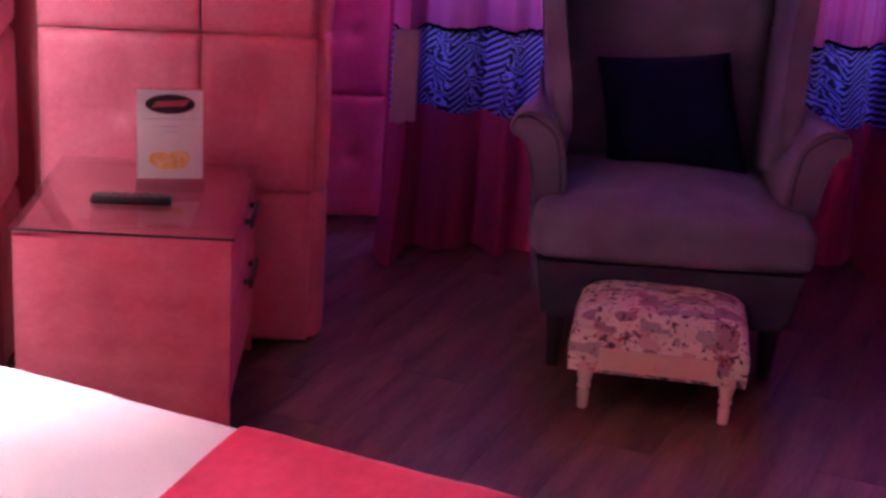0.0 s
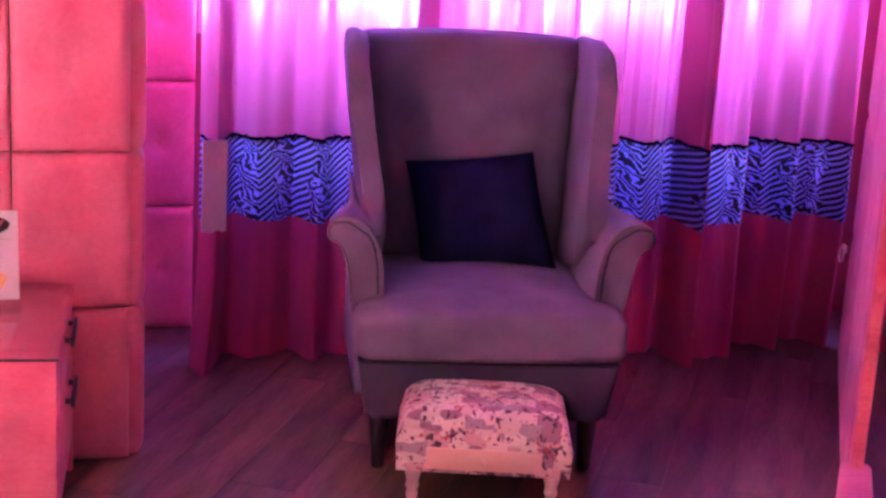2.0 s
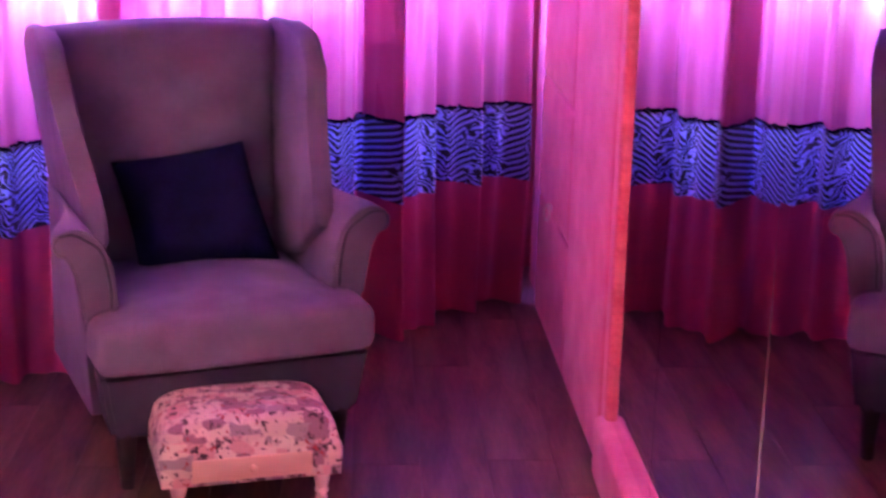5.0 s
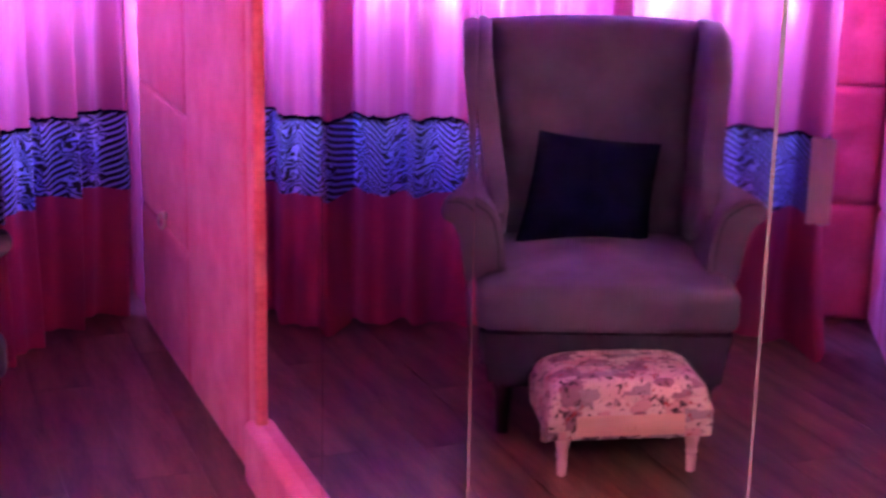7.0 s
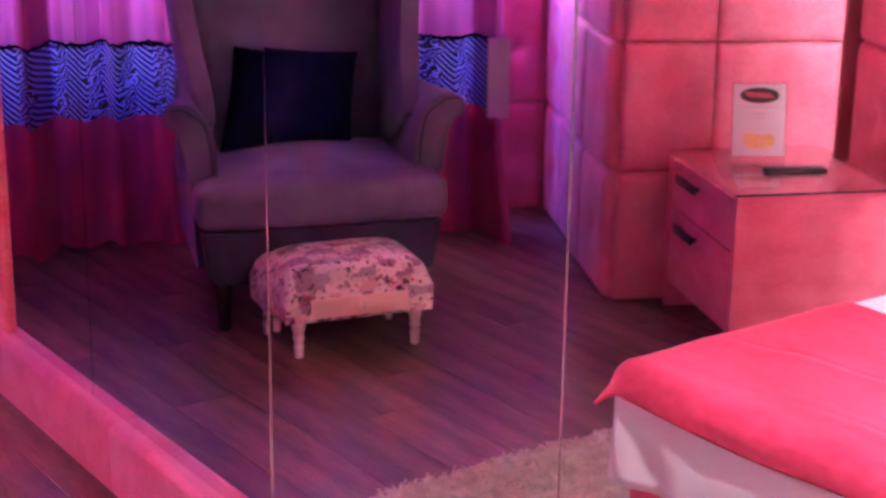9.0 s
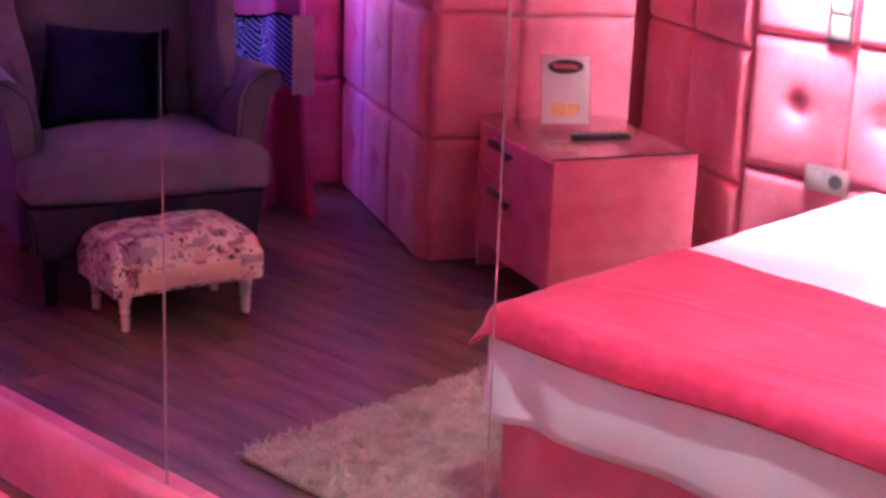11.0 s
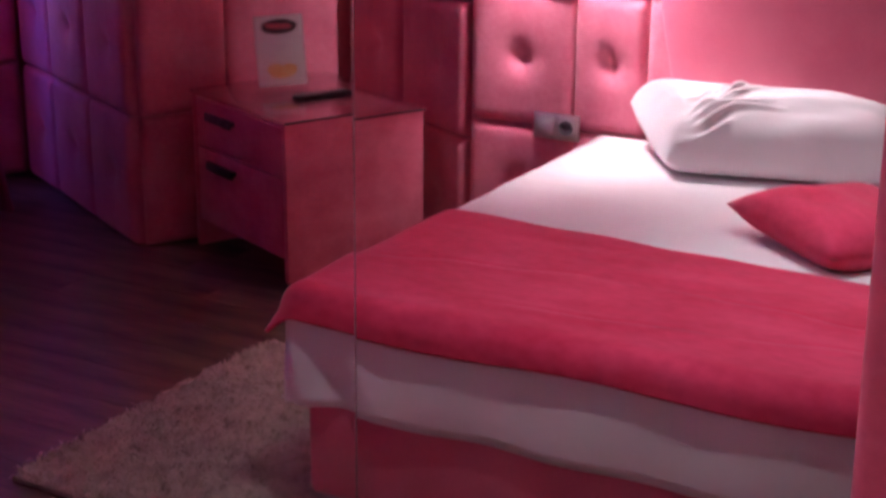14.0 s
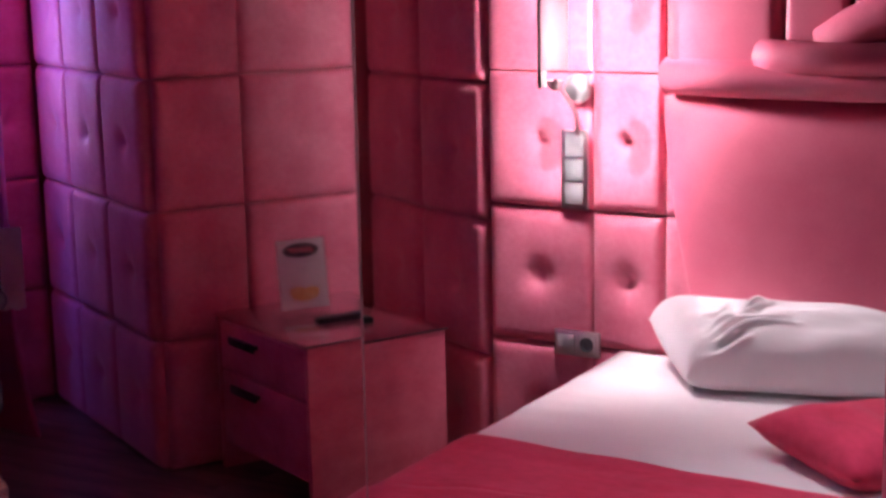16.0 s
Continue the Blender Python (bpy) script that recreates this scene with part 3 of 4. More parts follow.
def curtain(name, u0, u1, label, flare, fwd=0.0):
    c0 = thing(name, Matrix.Identity(4), label, "curtain", "pair of curtains")
    n = int((u1 - u0) * 110)

    def cloth(za, zb, off, ragged):
        def fn(i, j):
            u = u0 + (u1 - u0) * i
            lo = za + ragged * (noise.noise(Vector((u * 7, 3.3, 0))) + 0.5)
            z = lo + (zb - lo) * j
            spread = flare * max(0.0, 0.42 - z) ** 1.5 * math.exp(-((u - u0 - 0.03) / 0.09) ** 2)
            hang = 0.03 * max(0.0, 1 - z / 0.5) * math.sin(u * 6)
            return UW(u - spread * 0.4, 1.78 - fwd - fold(u, z) - off - spread - hang, z)
        return fn
    part("upper_cloth", sheet(cloth(0.755, 2.42, 0, 0.0), n, 14), CURTAIN, c0, "pale magenta upper cloth lit from behind")
    part("zebra_band", sheet(cloth(0.475, 0.765, 0.006, 0.02), n, 6, uv=lambda i, j: (u0 + (u1 - u0) * i, 0.3 * j)), ZEBRA, c0, "black and white zebra print band, white painted daylight blue")
    part("lower_cloth", sheet(cloth(-0.003, 0.50, 0, 0.002), n, 8), LOWCURTAIN, c0, "deep pink lower cloth")
    part("ruffle", sheet(lambda i, j: UW(u0 + (u1 - u0) * i, 1.778 - fwd - fold(u0 + (u1 - u0) * i, 0.76) - 0.008 - 0.005 * j, 0.757 + 0.012 * j + 0.010 * noise.noise(Vector((i * 60, 0, 0)))), n, 2), NAVY, c0, "black gathered ruffle along the seam")
    return c0


cl = curtain("curtain", -1.497, -0.725, "pink curtain with zebra band and cream hem", 0.36)
part("hem_end", sheet(lambda i, j: UW(-1.50 + 0.080 * i, 1.78 - fold(-1.46, 0.6) - 0.030 + 0.018 * i, 0.472 + 0.30 * j + 0.012 * noise.noise(Vector((i * 5, 0, 0))) * (1 - j)), 6, 8, 0.003), TAG, cl, "cream hem end")
curtain("curtain", -0.80, 0.215, "pink curtain with zebra band hanging to the floor", 0.1, 0.022)
curtain("curtain", 0.14, 0.805, "pink curtain with zebra band hanging to the floor", 0.1, 0.044)
rail = solid("curtain_rail", box(-1.6, 0.9, -0.02, 0.02, 2.42, 2.45, 0.005), FRAMEWHITE, "white curtain rail above the window", "curtain rail", Matrix.Translation(UW(0, 1.79)) @ pose(0, 0, 0, 0, 0, 27.6))


def curve_tube(pts, r, name="tube", cyc=False):
    cu = bpy.data.curves.new(name, "CURVE")
    cu.dimensions, cu.bevel_depth, cu.bevel_resolution, cu.resolution_u = "3D", r, 3, 6
    sp = cu.splines.new("BEZIER")
    sp.bezier_points.add(len(pts) - 1)
    for b, p in zip(sp.bezier_points, pts):
        b.co, b.handle_left_type, b.handle_right_type = p, "AUTO", "AUTO"
    sp.use_cyclic_u = cyc
    ob = bpy.data.objects.new(name, cu)
    me = bpy.data.meshes.new_from_object(ob)
    bpy.data.objects.remove(ob)
    return me


def tube(name, pts, r, mat, parent, label="", cyc=False):
    me = curve_tube(pts, r, name, cyc)
    me.materials.clear()
    me.materials.append(mat)
    for f in me.polygons:
        f.use_smooth = True
    return part(name, me, mat, parent, label)


tie = thing("curtain_tieback", pose(-0.082, 1.24, 0.54) @ Matrix.Scale(0.7, 4), "cream cord tieback on a hook by the curtain", "tieback")
part("hook", box(-0.02, 0.0, -0.012, 0.012, -0.012, 0.02, 0.004), METAL, tie)
for dy in (0.0, 0.012):
    tube("cord", [(-0.012, dy, 0.02), (-0.03, 0.035 + dy, -0.015), (-0.03, 0.02 + dy, -0.05), (-0.02, -0.025 + dy, -0.045), (-0.015, -0.03 + dy, -0.01)], 0.005, ROPE, tie, cyc=True)


# ---- armchair ----
CH = Matrix.Translation((-1.026, 0.292, 0)) @ pose(0, 0, 0, 0, 0, 20.5)
chair = thing("armchair", CH, "grey upholstered wing armchair on short black legs", "armchair")


def seat_fn(top):
    bm = box(-0.385, 0.385, -0.035, 0.62, 0.345, 0.475, 0.035, 4)
    bmesh.ops.subdivide_edges(bm, edges=[e for e in bm.edges if e.calc_length() > 0.2], cuts=8, use_grid_fill=True)
    for q in bm.verts:
        x, y, z = q.co
        k = max(0.0, 1 - (x / 0.385) ** 2) * max(0.0, 1 - ((y - 0.29) / 0.33) ** 4)
        if z > 0.45:
            q.co.z += top * k
        if y < 0.05:
            q.co.y -= 0.02 * max(0.0, 1 - (x / 0.385) ** 2)
        if y > 0.16:
            q.co.x *= 0.82 + 0.18 * max(0.0, 1 - (y - 0.16) / 0.05) if y < 0.21 else 0.82
    return bm


part("seat_cushion", seat_fn(0.045), GREYCLOTH, chair)
base = bmesh.new()
quads = [(-0.345, 0.345, 0.012, 0.74, 0.155), (-0.375, 0.375, -0.005, 0.78, 0.345)]
vv = [[base.verts.new(p) for p in ((a, y0, z), (b, y0, z), (b * 0.9, y1, z), (a * 0.9, y1, z))] for a, b, y0, y1, z in quads]
base.faces.new(vv[0]), base.faces.new(vv[1])
for i in range(4):
    base.faces.new((vv[0][i], vv[0][(i + 1) % 4], vv[1][(i + 1) % 4], vv[1][i]))
bmesh.ops.bevel(base, geom=list(base.edges), offset=0.015, segments=2, affect="EDGES")
part("base", base, SKIRT, chair, "grey lower front, shade painted in darker")
arm_line = [(0.300, 0.36), (0.303, 0.50), (0.312, 0.600), (0.332, 0.662), (0.362, 0.702), (0.398, 0.722), (0.434, 0.720), (0.459, 0.704), (0.467, 0.680), (0.458, 0.660), (0.438, 0.650), (0.418, 0.618), (0.402, 0.55), (0.392, 0.47), (0.384, 0.36), (0.368, 0.17), (0.30, 0.17)]


def arm(side):
    bm = bmesh.new()
    rings = []
    for y, k, flare in ((0.10, 0.94, 1.0), (0.108, 0.985, 1.0), (0.125, 1.0, 1.0), (0.17, 1.0, 0.92), (0.22, 1.0, 0.72), (0.28, 0.99, 0.45), (0.36, 0.97, 0.22), (0.48, 0.93, 0.08), (0.70, 0.88, 0.0)):
        ring = []
        for x, z in arm_line:
            cx, cz = 0.36, 0.52
            xx, zz = cx + (x - cx) * k, cz + (z - cz) * (k if y < 0.12 else 1)
            if xx > 0.375:
                xx = 0.375 + (xx - 0.375) * flare
            yy = y + 0.11 * max(0.0, (0.5 - z) / 0.5) * (y < 0.2)
            ring.append(bm.verts.new((side * xx, yy if z > 0.3 else y + 0.06, zz)))
        rings.append(ring)
    n = len(arm_line)
    for a, b in zip(rings, rings[1:]):
        for i in range(n):
            bm.faces.new((a[i], a[(i + 1) % n], b[(i + 1) % n], b[i]))
    bm.faces.new(rings[0])
    bm.faces.new(rings[-1])
    return bm


wing_line = [(0.22, 0.64), (0.235, 0.70), (0.29, 0.765), (0.365, 0.86), (0.425, 0.96), (0.460, 1.05), (0.490, 1.115), (0.525, 1.148), (0.58, 1.160), (0.70, 1.160), (0.86, 1.150), (0.90, 1.10), (0.80, 0.50), (0.62, 0.45), (0.38, 0.52)]


def wing(side):
    bm = prism(wing_line, "x", 0, 0.062, 0.027, 5)
    bmesh.ops.subdivide_edges(bm, edges=[e for e in bm.edges if e.calc_length() > 0.3], cuts=6, use_grid_fill=True)
    for q in bm.verts:
        x, y, z = q.co
        k = min(1.0, max(0.0, (z - 0.66) / 0.46))
        lean = 0.048 * k * k * (3 - 2 * k)
        q.co.x = side * (0.290 + x + lean + 0.05 * max(0.0, 0.62 - y) * k)
    return bm


def back_fn():
    bm = bmesh.new()
    rings = []
    for z, y0, y1, w in ((0.40, 0.575, 0.78, 0.295), (0.55, 0.600, 0.81, 0.300), (0.66, 0.622, 0.82, 0.304), (0.78, 0.655, 0.84, 0.310), (0.98, 0.700, 0.87, 0.326), (1.08, 0.725, 0.89, 0.340), (1.118, 0.738, 0.888, 0.343), (1.136, 0.752, 0.880, 0.341), (1.144, 0.775, 0.86, 0.336)):
        ring = []
        m = 20
        for i in range(m + 1):
            a = math.sin((i / m - 0.5) * math.pi)
            crown = 0.014 * (1 - a * a) * (z > 1.07)
            ring.append(bm.verts.new((a * w, y0 - 0.018 * (1 - a * a) + 0.045 * abs(a) ** 14, z + crown)))
        for i in range(m, -1, -1):
            a = math.sin((i / m - 0.5) * math.pi)
            ring.append(bm.verts.new((a * w, y1, z + 0.014 * (1 - a * a) * (z > 1.07))))
        rings.append(ring)
    n = len(rings[0])
    for a, b in zip(rings, rings[1:]):
        for i in range(n):
            bm.faces.new((a[i], a[(i + 1) % n], b[(i + 1) % n], b[i]))
    bm.faces.new(rings[0])
    bm.faces.new(rings[-1])
    return bm


part("backrest", back_fn(), GREYCLOTH, chair, angle=50)
for sd in (-1, 1):
    part("armrest", arm(sd), GREYCLOTH, chair, angle=50)
    part("wing", wing(sd), GREYCLOTH, chair, angle=50)
    rim = [(sd * (0.36 + (x - 0.36) * 0.97), 0.103 + 0.11 * max(0.0, (0.5 - z) / 0.5), 0.52 + (z - 0.52) * 0.97) for x, z in arm_line[1:14]]
    tube("piping", rim, 0.0048, GREYCLOTH, chair)
    inner = [(sd * (x + (0.016 if i < 7 else -0.014)), 0.098 + 0.11 * max(0.0, (0.5 - z) / 0.5), z - (0.016 if 2 < i < 9 else 0.0) + (0.004 if i > 8 else 0.0)) for i, (x, z) in enumerate(arm_line[1:14])]
    # inner piping in the same darkened cloth
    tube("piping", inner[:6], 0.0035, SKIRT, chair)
    for y, sp in ((0.055, 0.30), (0.70, 0.26)):
        leg = part("leg", lathe([(0.018, 0.0), (0.020, 0.004), (0.030, 0.155), (0.030, 0.165)], 12), BLACKWOOD, chair)
        leg.location = (sd * sp, y, 0)


def slumped_cushion(bl, br, tl, tr, h, n=22):
    """A stuffed cushion over four corners, its rim drawn in between them, with a soft slump."""
    bl, br, tl, tr = Vector(bl), Vector(br), Vector(tl), Vector(tr)
    nrm = (br - bl).cross(tl - bl).normalized()
    bm = bmesh.new()
    rows = {}
    for side in (1, -1):
        for i in range(n + 1):
            for j in range(n + 1):
                a, b = 2 * i / n - 1, 2 * j / n - 1
                if side < 0 and (i in (0, n) or j in (0, n)):
                    rows[side, i, j] = rows[1, i, j]
                    continue
                p, q = 0.5 + 0.5 * a * (1 - 0.05 * (1 - b * b)), 0.5 + 0.5 * b * (1 - 0.05 * (1 - a * a))
                k = max(0.0, (1 - a ** 4) * (1 - b ** 4)) ** 0.55
                at = (bl * (1 - p) + br * p) * (1 - q) + (tl * (1 - p) + tr * p) * q
                rip = 0.010 * noise.noise(Vector((a * 2.4, b * 2.0, side * 3))) - 0.008 * math.exp(-((a - 0.1 * b) / 0.12) ** 2) * (b > 0)
                rows[side, i, j] = bm.verts.new(at + nrm * (side * h / 2 * k * (1.15 - 0.25 * b) + rip * k))
    for side in (1, -1):
        for i in range(n):
            for j in range(n):
                bm.faces.new([rows[side, p, q] for p, q in ((i, j), (i + 1, j), (i + 1, j + 1), (i, j + 1))])
    return bm


solid("throw_pillow", slumped_cushion((-0.165, 0.440, 0.468), (0.262, 0.440, 0.470), (-0.212, 0.585, 0.782), (0.182, 0.585, 0.822), 0.13), NAVY, "dark navy velvet square pillow on the armchair", "pillow", CH)

# ---- footstool ----
ST = Matrix.Translation((-0.976, 0.028, 0)) @ pose(0, 0, 0, 0, 0, 13.5)
stool = thing("footstool", ST, "small footstool in collage print cloth with a wooden drawer", "footstool")


def stool_body():
    bm = bmesh.new()
    n, rows = 22, 16
    g = []
    for i in range(n + 1):
        row = []
        for j in range(rows + 1):
            a, b = 2 * i / n - 1, 2 * j / rows - 1
            x, y = 0.236 * math.copysign(abs(a) ** 0.7, a), 0.158 * math.copysign(abs(b) ** 0.7, b)
            k = max(0.0, (1 - abs(a) ** 5.5) * (1 - abs(b) ** 4.5)) ** 0.42 * (0.86 + 0.14 * (1 - a * a))
            row.append(bm.verts.new((x, y + 0.145, 0.195 + 0.098 * k)))
        g.append(row)
    for i in range(n):
        for j in range(rows):
            bm.faces.new((g[i][j], g[i + 1][j], g[i + 1][j + 1], g[i][j + 1]))
    rim = [g[i][0] for i in range(n)] + [g[n][j] for j in range(rows)] + [g[i][rows] for i in range(n, 0, -1)] + [g[0][j] for j in range(rows, 0, -1)]
    low = [bm.verts.new((q.co.x * 0.985, 0.145 + (q.co.y - 0.145) * 0.985, 0.118)) for q in rim]
    for i in range(len(rim)):
        bm.faces.new((rim[i], rim[(i + 1) % len(rim)], low[(i + 1) % len(rim)], low[i]))
    bm.faces.new(low)
    return bm


part("upholstered_body", stool_body(), PATCH, stool, angle=60)
drawer = part("drawer", box(-0.155, 0.155, -0.018, 0.0, 0.128, 0.190, 0.004), DRAWERWOOD, stool, "pale wooden drawer front")
knob = part("knob", lathe([(0.006, 0.0), (0.005, 0.006), (0.010, 0.010), (0.011, 0.015), (0.006, 0.019), (0.001, 0.02)], 12), DRAWERWOOD, drawer)
knob.matrix_local = Matrix.Translation((0, -0.018, 0.162)) @ pose(0, 0, 0, 90)
for x in (-0.187, 0.187):
    for y in (0.02, 0.27):
        leg = part("leg", lathe([(0.010, 0.0), (0.0145, 0.005), (0.0135, 0.016), (0.016, 0.040), (0.0165, 0.046), (0.0125, 0.051), (0.0125, 0.055), (0.0185, 0.061), (0.0185, 0.067), (0.015, 0.073), (0.019, 0.092), (0.0215, 0.100), (0.0215, 0.12)], 18), CREAMWOOD, stool, "cream turned leg")
        leg.location = (x, y, 0)

# ---- bedside cabinet ----
NM = Matrix.Translation((-2.347, -0.854, 0)) @ pose(0, 0, 0, 0, 0, 23.5)   # x towards the room, y towards the window
cab = thing("bedside_cabinet", NM, "pink suede bedside cabinet with two drawers and a glass top", "cabinet")
D, WD, HT = 0.519, 0.605, 0.530
part("side_panel", box(0, D, 0, 0.025, 0.02, HT, 0.006), NIGHT, cab)
part("side_panel", box(0, D, WD - 0.025, WD, 0.0, HT, 0.006), NIGHT, cab)
part("carcass", box(0.01, D - 0.02, 0.025, WD - 0.025, 0.09, HT - 0.003), NIGHT, cab)
for z0, z1 in ((0.095, 0.350), (0.355, 0.515)):
    dr = part("drawer", box(D - 0.022, D - 0.002, 0.028, WD - 0.028, z0, z1, 0.005), NIGHT, cab)
    zc = z1 - 0.045
    h = bmesh.new()
    box(D + 0.012, D + 0.024, 0.31, 0.48, zc - 0.015, zc + 0.015, 0.006, 2, h)
    for y in (0.325, 0.465):
        box(D - 0.003, D + 0.016, y - 0.006, y + 0.006, zc - 0.006, zc + 0.006, 0, 2, h)
    part("handle", h, DARKMETAL, dr, "dark metal bar handle")
for y in (0.05, WD - 0.05):
    part("foot", box(0.03, 0.07, y - 0.02, y + 0.02, 0.0, 0.09, 0.004), BLACKWOOD, cab)
part("foot", box(D - 0.06, D - 0.02, 0.003, 0.022, 0.0, 0.021), NIGHT, cab)
part("glass_top", box(-0.004, D + 0.006, -0.006, WD + 0.004, HT, HT + 0.008, 0.002), GLASS, cab, "clear glass plate")
part("glass_edge", box(-0.004, D + 0.006, -0.0080, -0.0062, HT + 0.0005, HT + 0.007), BLACKPLASTIC, cab, "dark edge of the glass plate", smooth=False)
TOPZ = HT + 0.008

CARD = Matrix.Translation((-2.178, -0.425, TOPZ)) @ pose(0, 0, 0, 0, 0, 33) @ Matrix.Scale(1.04, 4)
sign = thing("table_card", CARD, "white menu card in a clear upright stand", "sign")
LEAN = pose(0, 0, 0, -9)
board = part("card", box(-0.079, 0.079, -0.0006, 0.0006, 0.034, 0.250), CARDWHITE, sign, smooth=False)
board.matrix_local = LEAN
for nm, y0, y1 in (("front_sheet", -0.0045, -0.0022), ("back_sheet", 0.0022, 0.0045)):
    hold = part(nm, box(-0.083, 0.083, y0, y1, 0.003, 0.254), ACRYLIC, sign, smooth=False)
    hold.matrix_local = LEAN
    hold.visible_shadow = False
hold = part("stand_foot", box(-0.083, 0.083, -0.0045, 0.075, 0.0, 0.003), ACRYLIC, sign, smooth=False)
hold.visible_shadow = False


def oval(cx, cz, rx, rz, y0, y1, n=28):
    return prism([(cx + rx * math.cos(2 * math.pi * i / n), cz + rz * math.sin(2 * math.pi * i / n)) for i in range(n)], "y", y0, y1)


part("logo_oval", oval(0, 0.216, 0.060, 0.024, -0.0012, -0.0007), CARDBLACK, board, smooth=False)
part("logo_band", prism([(-0.045, 0.208), (0.036, 0.212), (0.048, 0.227), (-0.032, 0.223)], "y", -0.0016, -0.0013), CARDRED, board, smooth=False)
part("rule_line", box(-0.066, 0.066, -0.0012, -0.0007, 0.1795, 0.181), CARDGREY, board, smooth=False)
for k, hw in enumerate((0.022, 0.014)):
    part("text_bar", box(-hw, hw, -0.0012, -0.0007, 0.160 - 0.012 * k, 0.1625 - 0.012 * k), CARDGREY, board, smooth=False)
for cx, cz, rx, rz in ((-0.024, 0.082, 0.027, 0.019), (0.022, 0.086, 0.027, 0.018), (0.0, 0.070, 0.042, 0.014)):
    part("food_picture", oval(cx, cz, rx, rz, -0.0012 - 0.0003 * (cx > 0) - 0.0006 * (cx == 0), -0.0007), CARDFOOD, board, smooth=False)

RM = Matrix.Translation((-2.210, -0.553, TOPZ)) @ pose(0, 0, 0, 0, 0, 27)
remote = thing("remote_control", RM, "black remote control lying on the glass cabinet top", "remote control")
rb = box(-0.10, 0.10, -0.024, 0.024, 0.0, 0.022, 0.008, 3)
for q in rb.verts:
    q.co.y *= 1 - 0.25 * (q.co.x + 0.1)
    q.co.z *= 1.0 - 1.2 * max(0.0, abs(q.co.x) - 0.06)
part("body", rb, BLACKPLASTIC, remote)
for i in range(6):
    for j in range(3):
        b = part("key", box(-0.075 + i * 0.026, -0.061 + i * 0.026, -0.016 + j * 0.0125, -0.0085 + j * 0.0125, 0.018, 0.0236, 0.001, 1), GREYRUBBER, remote)

# ---- bed ----
BX0, BX1, BY0, BY1, BZ = -2.28, -0.64, -3.22, -1.575, 0.528
bed = thing("bed", Matrix.Identity(4), "double bed with a pink padded box base", "bed")
for y0, y1 in ((-2.60, BY1 - 0.055), (BY0 + 0.04, -2.604)):
    part("base", box(BX0, BX1 - 0.005, y0, y1, 0.062, 0.30, 0.02, 3), LEATHER, bed, "pink leatherette box base")
part("mattress", box(BX0, BX1 - 0.004, BY0 + 0.01, BY1 - 0.01, 0.30, BZ - 0.012, 0.03, 3), SHEET, bed)
for x in (BX0 + 0.08, BX1 - 0.10):
    for y in (BY0 + 0.12, BY1 - 0.16):
        leg = part("leg", lathe([(0.022, 0.0), (0.026, 0.006), (0.028, 0.065)], 12), BLACKWOOD, bed)
        leg.location = (x, y, 0)


def soft_panel(y0, y1, z0, z1, x, depth, curve, square=6):
    """A smooth padded board facing +x; curve: how far its sides draw in towards the foot."""
    n, m = 16, 14

    def fn(i, j):
        b = 2 * j - 1
        a = math.sin((i - 0.5) * math.pi)
        z = z0 + (z1 - z0) * j
        pull = curve * (1 - j) ** 1.6
        y = y0 + pull + (y1 - y0 - 2 * pull) * (a + 1) / 2
        k = max(0.0, (1 - abs(a) ** square) * (1 - abs(b) ** 6)) ** 0.5
        return (x + depth * k, y, z)
    return sheet(fn, n * 2, m * 2, 0.02)


HB = thing("headboard", Matrix.Identity(4), "tall pink leatherette headboard with rolled edges against the wall", "headboard")
part("lower_panel", soft_panel(-3.12, -1.612, 0.48, 1.305, -2.345, 0.06, 0.15), LEATHER, HB, "smooth pink leatherette panel")
tube("roll", [(-2.335, -1.63, 1.365), (-2.315, -1.74, 1.362), (-2.308, -2.0, 1.358), (-2.308, -2.7, 1.358), (-2.315, -3.0, 1.362), (-2.335, -3.1, 1.365)], 0.055, LEATHER, HB, "rolled headboard edge")
tube("roll", [(-2.31, -1.925, 1.428), (-2.282, -1.985, 1.424), (-2.275, -2.4, 1.422), (-2.282, -2.76, 1.424), (-2.31, -2.82, 1.428)], 0.047, LEATHER, HB, "rolled headboard edge")
tube("roll", [(-2.33, -2.10, 1.45), (-2.31, -2.21, 1.505), (-2.30, -2.36, 1.555), (-2.31, -2.51, 1.505), (-2.33, -2.62, 1.45)], 0.070, LEATHER, HB, "arched padded roll")
FLUTES = [-1.630, -1.981, -2.170, -2.365, -2.560, -2.750, -3.10]
for a, b in zip(FLUTES, FLUTES[1:]):
    flute = part("flute", soft_panel(b + 0.001, a - 0.001, 1.33, 1.98, -2.345, 0.05, 0.0, 14), LEATHER, HB)
    stud = part("button", lathe([(0.0005, 0.006), (0.007, 0.0055), (0.012, 0.003), (0.013, 0.0)], 12), LEATHER, flute)
    stud.matrix_local = Matrix.Translation((-2.296, (a + b) / 2, 1.62)) @ pose(0, 0, 0, 0, 90, 0)


